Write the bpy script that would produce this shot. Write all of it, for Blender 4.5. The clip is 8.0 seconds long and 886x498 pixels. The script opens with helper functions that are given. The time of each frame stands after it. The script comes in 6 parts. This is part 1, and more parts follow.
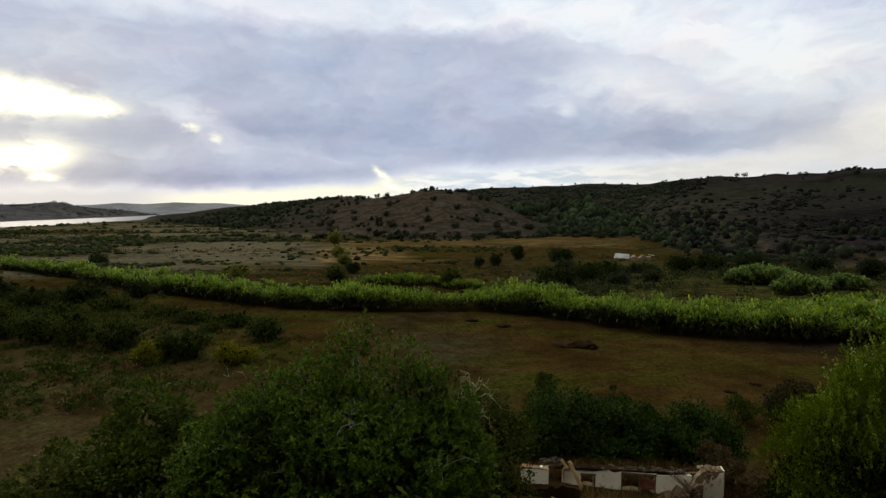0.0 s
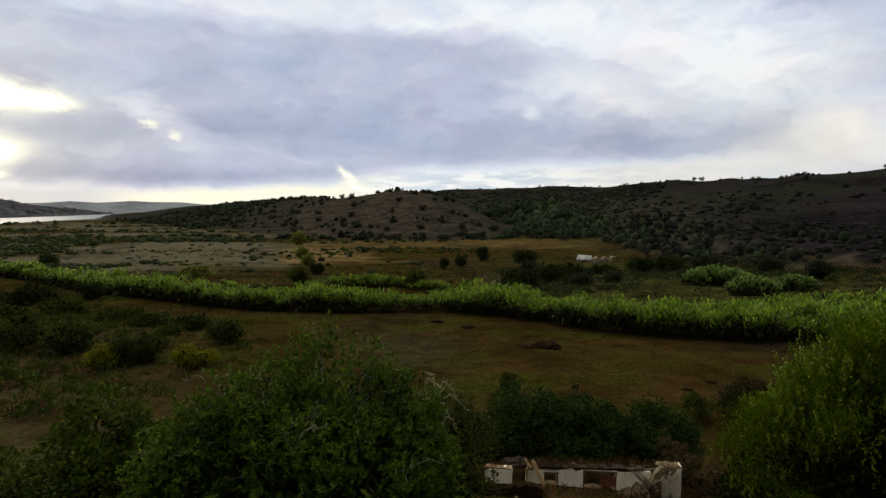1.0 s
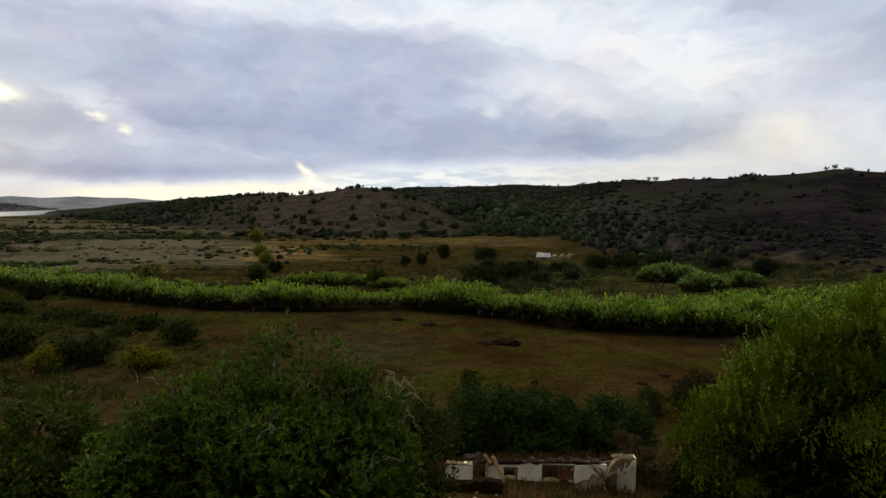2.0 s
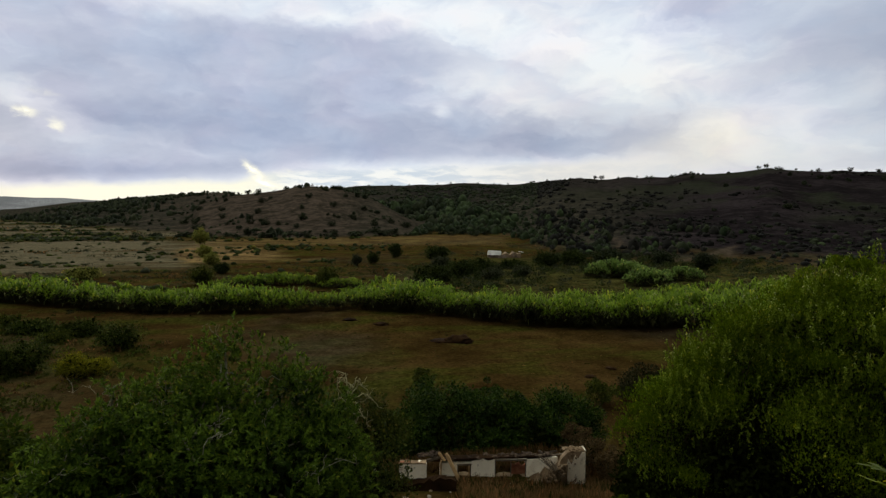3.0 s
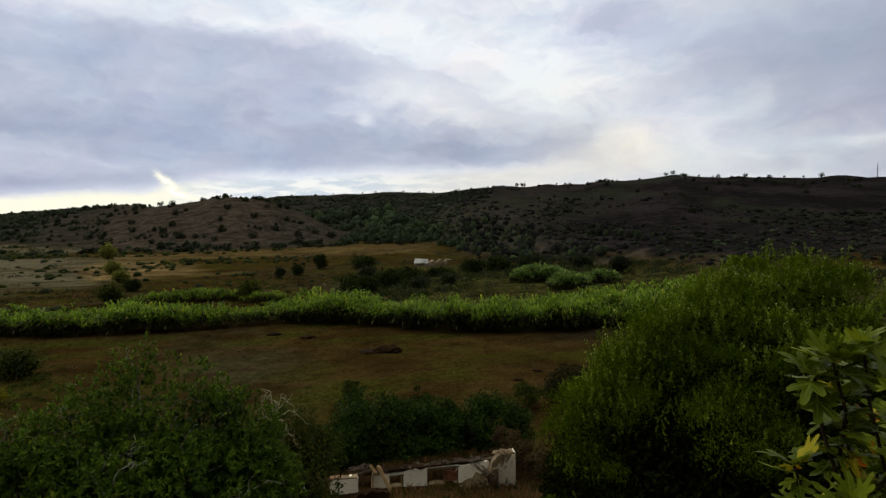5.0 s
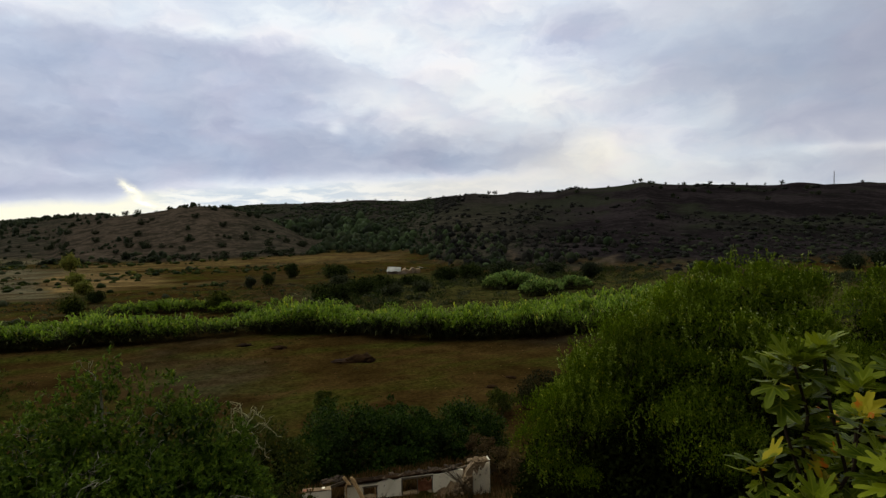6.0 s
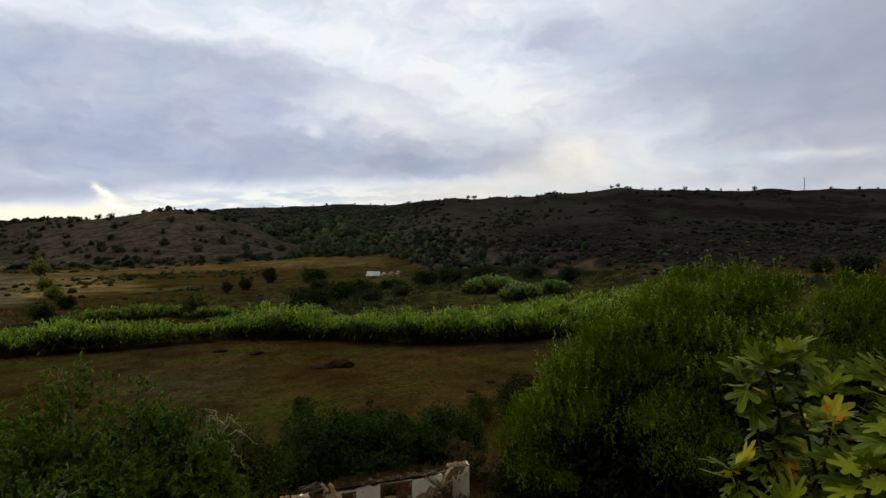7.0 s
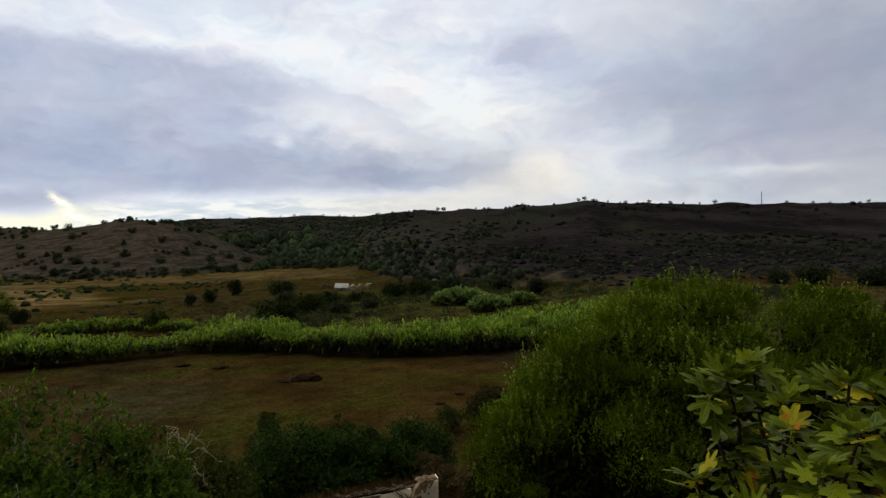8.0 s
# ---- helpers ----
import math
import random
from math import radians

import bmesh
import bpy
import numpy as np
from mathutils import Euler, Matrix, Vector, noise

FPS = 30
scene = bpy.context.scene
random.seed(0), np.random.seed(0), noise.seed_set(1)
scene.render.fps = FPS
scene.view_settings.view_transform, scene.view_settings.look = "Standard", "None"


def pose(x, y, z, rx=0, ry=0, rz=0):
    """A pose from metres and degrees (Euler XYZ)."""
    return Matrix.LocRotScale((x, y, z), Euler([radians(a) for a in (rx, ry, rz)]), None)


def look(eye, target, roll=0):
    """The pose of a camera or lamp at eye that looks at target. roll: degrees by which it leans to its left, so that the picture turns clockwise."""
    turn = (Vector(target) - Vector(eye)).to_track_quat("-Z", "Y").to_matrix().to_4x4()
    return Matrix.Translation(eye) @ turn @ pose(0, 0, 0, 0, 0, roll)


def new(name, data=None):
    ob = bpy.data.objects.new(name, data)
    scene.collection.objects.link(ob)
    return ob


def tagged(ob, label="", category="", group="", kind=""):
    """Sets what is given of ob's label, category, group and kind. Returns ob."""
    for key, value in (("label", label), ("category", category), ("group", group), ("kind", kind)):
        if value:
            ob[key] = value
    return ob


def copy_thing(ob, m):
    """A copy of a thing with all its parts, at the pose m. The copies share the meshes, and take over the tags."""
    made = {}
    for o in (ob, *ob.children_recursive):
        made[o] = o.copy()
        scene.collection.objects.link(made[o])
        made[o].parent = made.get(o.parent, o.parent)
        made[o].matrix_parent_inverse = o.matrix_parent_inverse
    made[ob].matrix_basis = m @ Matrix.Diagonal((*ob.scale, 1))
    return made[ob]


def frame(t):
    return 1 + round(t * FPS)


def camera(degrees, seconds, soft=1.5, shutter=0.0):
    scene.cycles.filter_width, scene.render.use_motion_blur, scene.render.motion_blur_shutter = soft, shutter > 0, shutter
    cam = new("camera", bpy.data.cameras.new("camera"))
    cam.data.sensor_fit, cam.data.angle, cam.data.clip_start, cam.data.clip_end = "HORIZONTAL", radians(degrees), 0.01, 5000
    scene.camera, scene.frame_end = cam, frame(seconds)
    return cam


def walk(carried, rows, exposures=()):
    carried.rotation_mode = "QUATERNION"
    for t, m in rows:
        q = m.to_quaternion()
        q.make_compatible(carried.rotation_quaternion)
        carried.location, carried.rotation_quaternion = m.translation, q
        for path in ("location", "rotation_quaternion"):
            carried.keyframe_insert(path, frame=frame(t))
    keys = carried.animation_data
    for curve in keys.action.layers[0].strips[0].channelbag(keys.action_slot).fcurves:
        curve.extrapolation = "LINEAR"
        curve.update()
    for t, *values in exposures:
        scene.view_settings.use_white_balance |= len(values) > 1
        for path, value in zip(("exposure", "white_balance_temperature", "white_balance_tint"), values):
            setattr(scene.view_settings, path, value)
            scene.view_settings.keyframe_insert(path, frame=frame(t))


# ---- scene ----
# Camera: held by hand on a hillside terrace, panning to the right.
cam = camera(76.57, 8.0, soft=1.4)
EYE = 18.0
walk(cam, [
    (0.0, pose(0.000, 0.000, EYE, 86.20, 0.00, 0.00)),
    (0.5, pose(0.004, 0.000, EYE + 0.003, 86.31, -0.20, -1.59)),
    (1.0, pose(0.008, 0.001, EYE + 0.006, 86.32, -0.40, -3.52)),
    (1.5, pose(0.012, 0.001, EYE + 0.008, 86.21, -0.64, -5.28)),
    (3.0, pose(0.028, 0.003, EYE + 0.012, 86.04, -0.40, -12.45)),
    (3.5, pose(0.034, 0.004, EYE + 0.015, 86.08, -0.23, -14.40)),
    (4.0, pose(0.038, 0.004, EYE + 0.018, 86.20, -0.02, -15.96)),
    (4.5, pose(0.044, 0.005, EYE + 0.021, 86.47, 0.31, -18.02)),
    (6.0, pose(0.054, 0.007, EYE + 0.030, 87.66, 0.96, -22.79)),
    (6.5, pose(0.057, 0.007, EYE + 0.034, 87.79, 0.92, -23.68)),
    (7.0, pose(0.060, 0.008, EYE + 0.037, 88.07, 0.84, -24.87)),
    (7.5, pose(0.063, 0.008, EYE + 0.040, 88.68, 0.76, -26.47)),
    (8.0, pose(0.066, 0.009, EYE + 0.043, 89.22, 0.72, -28.00)),
], exposures=[(0.0, 0.0), (8.0, 0.0)])


# ---- node helpers ----
class Nodes:
    """Short hand for building a node tree."""

    def __init__(self, tree):
        self.tree = tree
        tree.nodes.clear()

    def add(self, kind, **values):
        node = self.tree.nodes.new(kind)
        for key, value in values.items():
            setattr(node, key, value)
        return node

    def put(self, socket, value):
        if isinstance(value, bpy.types.NodeSocket):
            self.tree.links.new(value, socket)
        else:
            socket.default_value = value

    def m(self, op, a, b=0.0, c=0.0, clamp=False):
        node = self.add("ShaderNodeMath", operation=op, use_clamp=clamp)
        for socket, value in zip(node.inputs, (a, b, c)):
            self.put(socket, value)
        return node.outputs[0]

    def mix(self, fac, a, b, blend="MIX"):
        node = self.add("ShaderNodeMix", data_type="RGBA", blend_type=blend)
        self.put(node.inputs[0], fac)
        for socket, value in ((node.inputs[6], a), (node.inputs[7], b)):
            self.put(socket, (*value, 1.0) if isinstance(value, tuple) else value)
        return node.outputs[2]

    def noise(self, vector, scale, detail=4.0, rough=0.55, warp=0.0):
        node = self.add("ShaderNodeTexNoise")
        if vector is not None:
            self.put(node.inputs["Vector"], vector)
        for key, value in (("Scale", scale), ("Detail", detail), ("Roughness", rough), ("Distortion", warp)):
            self.put(node.inputs[key], value)
        return node.outputs["Fac"]

    def span(self, value, lo, hi, a=0.0, b=1.0):
        node = self.add("ShaderNodeMapRange", interpolation_type="SMOOTHSTEP")
        for socket, v in zip(node.inputs, (value, lo, hi, a, b)):
            self.put(socket, v)
        return node.outputs[0]

    def xyz(self, x, y, z):
        node = self.add("ShaderNodeCombineXYZ")
        for socket, value in zip(node.inputs, (x, y, z)):
            self.put(socket, value)
        return node.outputs[0]

    def attr(self, name):
        return self.add("ShaderNodeAttribute", attribute_name=name).outputs["Fac"]


# ---- world: broken evening cloud, the sun low behind it ----
SUN_AZ, SUN_EL = -37.0, 9.0
world = bpy.data.worlds.new("evening_sky")
world.use_nodes = True
scene.world = world
n = Nodes(world.node_tree)
toward = n.add("ShaderNodeTexCoord").outputs["Generated"]
split = n.add("ShaderNodeSeparateXYZ")
n.put(split.inputs[0], toward)
dx, dy, dz = split.outputs
az = n.m("MULTIPLY", n.m("ARCTAN2", dx, dy), 57.2958)
el = n.m("MULTIPLY", n.m("ARCSINE", dz), 57.2958)
flat = n.m("MAXIMUM", n.m("ADD", dz, 0.16), 0.05)
deck = n.xyz(n.m("DIVIDE", dx, flat), n.m("DIVIDE", dy, flat), 0.0)
billow = n.noise(deck, 0.62, 5.0, 0.55, 0.35)
broad = n.noise(n.xyz(n.m("MULTIPLY", az, 0.11), n.m("MULTIPLY", el, 0.20), 9.0), 1.0, 4.0, 0.5, 0.2)
drift = n.noise(n.xyz(n.m("MULTIPLY", az, 0.12), n.m("MULTIPLY", el, 0.22), 21.0), 1.0, 4.0, 0.5, 0.2)
wisp = n.noise(n.xyz(n.m("MULTIPLY", az, 0.34), n.m("MULTIPLY", el, 0.62), 3.0), 1.0, 6.0, 0.6, 0.3)
waz = n.m("ADD", az, n.m("MULTIPLY_ADD", n.m("SUBTRACT", broad, 0.5), 9.0, n.m("MULTIPLY", n.m("SUBTRACT", wisp, 0.5), 3.5)))
wel = n.m("ADD", el, n.m("MULTIPLY_ADD", n.m("SUBTRACT", drift, 0.5), 3.6, n.m("MULTIPLY", n.m("SUBTRACT", wisp, 0.5), 1.8)))
caz = n.m("ADD", az, n.m("MULTIPLY", n.m("SUBTRACT", wisp, 0.5), 2.4))
cel = n.m("ADD", el, n.m("MULTIPLY_ADD", n.m("SUBTRACT", broad, 0.5), 0.9, n.m("MULTIPLY", n.m("SUBTRACT", wisp, 0.5), 0.9)))
streak = n.noise(n.xyz(n.m("MULTIPLY", waz, 0.06), n.m("MULTIPLY", wel, 0.34), 5.0), 1.0, 5.0, 0.52, 0.3)
tuft = n.noise(n.xyz(n.m("MULTIPLY", waz, 0.21), n.m("MULTIPLY", wel, 0.40), 14.0), 1.0, 4.5, 0.54, 0.4)


def puff(a, e, wa, we, tilt=0.0, calm=False):
    """A soft patch of the sky round azimuth a and height e, in degrees."""
    u, v = n.m("SUBTRACT", caz if calm else waz, a), n.m("SUBTRACT", cel if calm else wel, e)
    v = n.m("SUBTRACT", v, n.m("MULTIPLY", u, tilt))
    u, v = n.m("DIVIDE", u, wa), n.m("DIVIDE", v, we)
    return n.m("POWER", 2.718, n.m("MULTIPLY", n.m("ADD", n.m("MULTIPLY", u, u), n.m("MULTIPLY", v, v)), -1.0))


def total(patches):
    out = 0.0
    for weight, *rest in patches:
        out = n.m("MULTIPLY_ADD", puff(*rest), weight, out)
    return out


sky = n.add("ShaderNodeTexSky", sky_type="NISHITA", sun_disc=False, sun_elevation=radians(SUN_EL), sun_rotation=radians(SUN_AZ))
clear = n.mix(1.0, sky.outputs[0], (0.06, 0.06, 0.06), "MULTIPLY")
# the long grey bank of cloud: its upper edge falls away to the right, its foot hangs over the horizon
right = n.m("MAXIMUM", az, 0.0)
edge = n.m("SUBTRACT", 17.6, n.m("MULTIPLY", n.m("MULTIPLY", right, right), 0.0080))
edge = n.m("MULTIPLY_ADD", n.m("SUBTRACT", tuft, 0.5), n.m("MULTIPLY_ADD", right, 0.30, 1.5), edge)
foot = n.m("MULTIPLY_ADD", n.span(az, -9.0, -2.0), 1.1, n.m("MULTIPLY_ADD", az, 0.035, 3.4))
over = n.m("DIVIDE", n.m("SUBTRACT", edge, wel), n.m("MULTIPLY_ADD", right, 0.07, 1.0))
bank = n.m("MULTIPLY", n.m("MULTIPLY", n.span(over, -0.7, 1.6), n.span(az, 6.0, 34.0, 1.0, 0.35)), n.span(n.m("SUBTRACT", cel, foot), -0.6, 0.8))
rim = n.m("MULTIPLY", n.span(over, -3.4, -0.5), n.span(over, 0.4, -0.5))
# light and shade of the cloud deck, towards the sunset and away from it
light = total([
    (0.30, -23.5, 8.8, 3.6, 1.5, -0.25), (0.14, -20.5, 6.4, 3.0, 1.0), (-0.12, -10, 8.0, 13, 3.0), (-0.22, -22, 3.3, 17, 0.9, 0.0, True), (0.10, -12, 5.4, 8, 0.6, -0.03),
    (0.24, -37, 7.6, 9, 5.5), (-0.10, -30, 6.7, 6, 0.8, 0.0, True), (0.08, -30, 14.5, 14, 2.0)])
light = n.m("ADD", light, total([
    (0.24, 13.5, 12.3, 3.6, 1.5, 0.1), (0.30, 19.5, 11.9, 4.2, 1.6, -0.15), (0.30, 12.2, 9.8, 0.8, 0.8, 0.0, True), (0.16, 22, 9.9, 4, 0.8, 0.1), (-0.26, 24, 6.9, 11, 1.6), (0.10, 31, 14.6, 4.0, 4.0),
    (-0.20, 37, 17.6, 4.5, 2.2, -0.1), (-0.14, 33.5, 9.2, 3, 2.0), (0.14, 37, 6.2, 5, 2.0)]))
light = n.m("ADD", light, total([
    (-0.40, 60, 13, 17, 9), (-0.16, 48, 13.4, 6, 3.0), (0.12, 47.4, 9.7, 2.2, 1.3, 0.5), (0.24, 57, 6.1, 3.4, 0.5, 0.0, True), (0.20, 60.8, 5.9, 2.0, 0.5, 0.0, True), (-0.16, 52, 4.2, 12, 1.2)]))
light = n.m("MULTIPLY_ADD", bank, -0.34, light)
light = n.m("MULTIPLY_ADD", rim, n.m("MULTIPLY", n.span(az, -14.0, 10.0), 0.13), light)
for cloudlet, depth in ((billow, 0.16), (streak, 0.34), (tuft, 0.44), (wisp, 0.12)):
    light = n.m("MULTIPLY_ADD", n.m("SUBTRACT", cloudlet, 0.5), n.span(az, 28.0, 46.0, depth, depth * 0.55), light)
light = n.m("ADD", light, 0.83, clamp=True)
ramp = n.add("ShaderNodeValToRGB")
n.put(ramp.inputs[0], light)
for position, colour in ((0.0, (0.225, 0.285, 0.42)), (0.3, (0.375, 0.43, 0.58)), (0.55, (0.525, 0.575, 0.71)), (0.78, (0.72, 0.765, 0.86)), (1.0, (0.93, 0.95, 0.97))):
    stop = ramp.color_ramp.elements.new(position) if position not in (0.0, 1.0) else ramp.color_ramp.elements[0 if position == 0.0 else -1]
    stop.color = (*colour, 1.0)
cloud = ramp.outputs[0]
cloud = n.mix(n.span(drift, 0.42, 0.62, 0.0, 0.7), cloud, (0.945, 1.0, 1.03), "MULTIPLY")
cloud = n.mix(n.span(broad, 0.45, 0.65, 0.0, 0.6), cloud, (1.03, 0.98, 1.0), "MULTIPLY")
cloud = n.mix(n.m("MULTIPLY", total([(0.85, 37, 5.6, 7, 2.6), (0.45, 28, 9.0, 16, 6.0), (0.9, -36, 6.5, 12, 7)]), 1.0, clamp=True), cloud, (1.0, 0.935, 0.82), "MULTIPLY")
cloud = n.mix(n.span(az, 34.0, 52.0, 0.0, 0.8), cloud, (1.0, 0.985, 0.94), "MULTIPLY")
# the open strip under the bank: cream towards the sunset, pale and broken beyond
strip = n.span(n.m("SUBTRACT", foot, cel), 0.1, 1.1)
strip = n.m("MULTIPLY", strip, n.span(az, 40.0, 24.0, 0.15, 1.0))
broken = n.span(n.noise(n.xyz(n.m("MULTIPLY", caz, 0.22), n.m("MULTIPLY", cel, 1.15), 31.0), 1.0, 6.0, 0.6, 0.3), 0.40, 0.60)
pale = n.mix(broken, (0.64, 0.72, 0.80), (0.95, 0.96, 0.93))
pale = n.mix(n.span(az, 8.0, 26.0, 0.0, 0.75), pale, (0.80, 0.77, 0.71))
hazy = n.mix(n.span(az, -30.0, -23.0), (0.68, 0.70, 0.72), (1.02, 1.0, 0.82))
cloud = n.mix(strip, cloud, n.mix(n.span(az, -8.0, -1.0), hazy, pale))
# gaps in the deck through which the low sun shows
gaps = total([
    (1.9, -37.4, 9.2, 5.8, 1.5, 0.0, True), (0.9, -30.8, 8.8, 1.6, 0.7, 0.0, True), (1.55, -35.9, 4.6, 3.0, 1.35, 0.1, True), (1.0, -35.2, 2.8, 1.2, 0.35, 0.0, True), (1.0, -24.0, 7.7, 0.8, 0.5, 0.0, True),
    (0.35, -22.6, 9.6, 1.8, 0.45, -0.1, True), (0.7, -21.9, 6.9, 0.7, 0.5, -0.5, True), (0.85, -6.2, 3.7, 1.3, 0.6, -0.72, True), (0.75, -4.2, 2.2, 2.2, 0.40, -0.3, True), (0.5, -2.6, 3.8, 1.4, 0.3, -0.25, True)])
gaps = n.m("MULTIPLY", gaps, n.span(n.m("MULTIPLY_ADD", tuft, 0.5, n.m("MULTIPLY", wisp, 0.5)), 0.36, 0.52, 0.45, 1.1))
cloud = n.mix(n.span(gaps, 0.12, 0.85), cloud, (1.0, 0.98, 0.84))
cloud = n.mix(n.span(gaps, 0.65, 1.5), cloud, (2.1, 2.0, 1.6))
# unseen sky: brightened overhead, dimmed away from the sunset, to shape the light
away = n.m("MULTIPLY_ADD", dy, 0.5, n.m("MULTIPLY", dx, -0.12))
high = n.span(el, 22.0, 50.0)
sky_gain = n.m("MULTIPLY", n.span(away, -0.40, 0.35, 0.23, 1.0), n.m("MULTIPLY_ADD", high, 1.2, 1.0))
# less blue overhead, so that the ground is lit warmer
cloud = n.mix(1.0, cloud, n.xyz(sky_gain, n.m("MULTIPLY", sky_gain, n.m("MULTIPLY_ADD", high, -0.03, 1.0)), n.m("MULTIPLY", sky_gain, n.m("MULTIPLY_ADD", high, -0.24, 1.0))), "MULTIPLY")
shade = n.mix(0.97, clear, cloud)
back = n.add("ShaderNodeBackground")
n.put(back.inputs[0], shade)
n.put(back.inputs[1], 1.0)
n.put(n.add("ShaderNodeOutputWorld").inputs[0], back.outputs[0])

sun = new("sun", bpy.data.lights.new("sun", "SUN"))
sun.data.energy, sun.data.angle, sun.data.color = 0.5, radians(14), (1.0, 0.88, 0.70)
far_sun = Vector((math.sin(radians(SUN_AZ)) * math.cos(radians(SUN_EL)), math.cos(radians(SUN_AZ)) * math.cos(radians(SUN_EL)), math.sin(radians(SUN_EL))))
sun.matrix_world = look(far_sun * 100, (0, 0, 0))


# ---- materials ----
def material(name):
    mat = bpy.data.materials.new(name)
    mat.use_nodes = True
    return mat, Nodes(mat.node_tree)


def finish(k, colour, rough=0.8, bump=None, strength=0.3, distance=0.02, metal=0.0, spec=0.3):
    bsdf = k.add("ShaderNodeBsdfPrincipled")
    k.put(bsdf.inputs["Base Color"], (*colour, 1.0) if isinstance(colour, tuple) else colour)
    k.put(bsdf.inputs["Roughness"], rough)
    k.put(bsdf.inputs["Metallic"], metal)
    k.put(bsdf.inputs["Specular IOR Level"], spec)
    if bump is not None:
        node = k.add("ShaderNodeBump")
        k.put(node.inputs["Strength"], strength)
        k.put(node.inputs["Distance"], distance)
        k.put(node.inputs["Height"], bump)
        k.put(bsdf.inputs["Normal"], node.outputs[0])
    k.put(k.add("ShaderNodeOutputMaterial").inputs[0], bsdf.outputs[0])
    return bsdf


def place(k):
    return k.add("ShaderNodeNewGeometry").outputs["Position"]


def rgb(colour, f):
    return tuple(min(1.0, c * f) for c in colour)


def foliage(name, dark, pale, glow=0.35, rough=0.55, patch=0.6, spec=0.03, dry=0.6):
    """Leaves: each its own tone, broad patches of tone over the crown, some light through the blade."""
    mat, k = material(name)
    geo = k.add("ShaderNodeNewGeometry")
    tone = k.mix(geo.outputs["Random Per Island"], dark, pale)
    blotch = k.span(k.noise(geo.outputs["Position"], patch, 3.0), 0.35, 0.65)
    tone = k.mix(k.m("MULTIPLY", blotch, 0.55), tone, rgb(dark, 0.75))
    turned = k.m("GREATER_THAN", geo.outputs["Random Per Island"], 0.965)
    tone = k.mix(k.m("MULTIPLY", turned, dry), tone, (pale[0] * 1.7, pale[1] * 1.15, pale[2]))
    bsdf = k.add("ShaderNodeBsdfPrincipled")
    k.put(bsdf.inputs["Base Color"], tone)
    k.put(bsdf.inputs["Roughness"], rough)
    k.put(bsdf.inputs["Specular IOR Level"], spec)
    thin = k.add("ShaderNodeBsdfTranslucent")
    k.put(thin.inputs[0], tone)
    both = k.add("ShaderNodeMixShader")
    k.put(both.inputs[0], glow)
    k.put(both.inputs[1], bsdf.outputs[0])
    k.put(both.inputs[2], thin.outputs[0])
    k.put(k.add("ShaderNodeOutputMaterial").inputs[0], both.outputs[0])
    return mat


def bark(name, colour, pale):
    mat, k = material(name)
    p = place(k)
    tone = k.mix(k.span(k.noise(p, 14.0, 5.0), 0.3, 0.7), colour, pale)
    finish(k, tone, 0.9, k.noise(p, 40.0, 4.0), 0.5, 0.01, spec=0.05)
    return mat


leaf_carob = foliage("carob_leaf", (0.021, 0.046, 0.0035), (0.138, 0.208, 0.020), 0.4, 0.5, 0.9, spec=0.03)
leaf_shoot = foliage("pale_shoot_leaf", (0.075, 0.112, 0.009), (0.268, 0.345, 0.037), 0.36, 0.7, 0.9, spec=0.0)
leaf_fine = foliage("fine_shrub_leaf", (0.039, 0.067, 0.0023), (0.142, 0.195, 0.0086), 0.36, 0.7, 0.9, spec=0.0)
leaf_tip = foliage("pale_flower_tip", (0.34, 0.40, 0.10), (0.62, 0.66, 0.26), 0.4)
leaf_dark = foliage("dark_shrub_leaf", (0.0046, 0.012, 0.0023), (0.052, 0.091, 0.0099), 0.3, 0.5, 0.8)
leaf_mid = foliage("mid_shrub_leaf", (0.020, 0.036, 0.0036), (0.088, 0.117, 0.011), 0.35, 0.55, 0.6)
leaf_bush = foliage("solid_bush_leaf", (0.015, 0.024, 0.0041), (0.080, 0.108, 0.016), 0.25, 0.6, 0.5)
# Near-black leaf colour that stands for the shade inside crowns.
leaf_shade = foliage("shade_inner_leaf", (0.0075, 0.011, 0.0023), (0.024, 0.030, 0.0045), 0.15, 0.8, 0.8, spec=0.0, dry=0.0)
leaf_olive = foliage("olive_shrub_leaf", (0.023, 0.033, 0.0041), (0.094, 0.108, 0.016), 0.35, 0.6, 0.5)
leaf_yellow = foliage("yellow_shrub_leaf", (0.100, 0.105, 0.006), (0.250, 0.225, 0.012), 0.35, 0.6, 0.8)
leaf_willow = foliage("pale_green_leaf", (0.110, 0.120, 0.022), (0.270, 0.270, 0.055), 0.35, 0.6, 0.5)
leaf_field = foliage("field_bush_leaf", (0.012, 0.020, 0.005), (0.058, 0.074, 0.016), 0.25, 0.7, 0.15, dry=0.0)
# Grey of the haze is put into the far leaf colour.
leaf_hazed = foliage("hazed_tree_leaf", (0.054, 0.052, 0.055), (0.076, 0.074, 0.075), 0.2, 0.8, 0.01, dry=0.0)
leaf_grey = foliage("grey_scrub_leaf", (0.026, 0.030, 0.015), (0.072, 0.080, 0.040), 0.25, 0.7, 0.4, dry=0.0)
leaf_hill = foliage("hill_tree_leaf", (0.013, 0.018, 0.009), (0.050, 0.061, 0.029), 0.2, 0.7, 0.03, dry=0.0)
# Greyed towards haze: air light over distance is put into these leaf colours.
leaf_gully = foliage("gully_tree_leaf", (0.018, 0.029, 0.013), (0.074, 0.104, 0.042), 0.25, 0.7, 0.02, dry=0.0)
leaf_scorched = foliage("scorched_scrub_leaf", (0.010, 0.010, 0.009), (0.030, 0.029, 0.022), 0.2, 0.75, 0.02, dry=0.0)
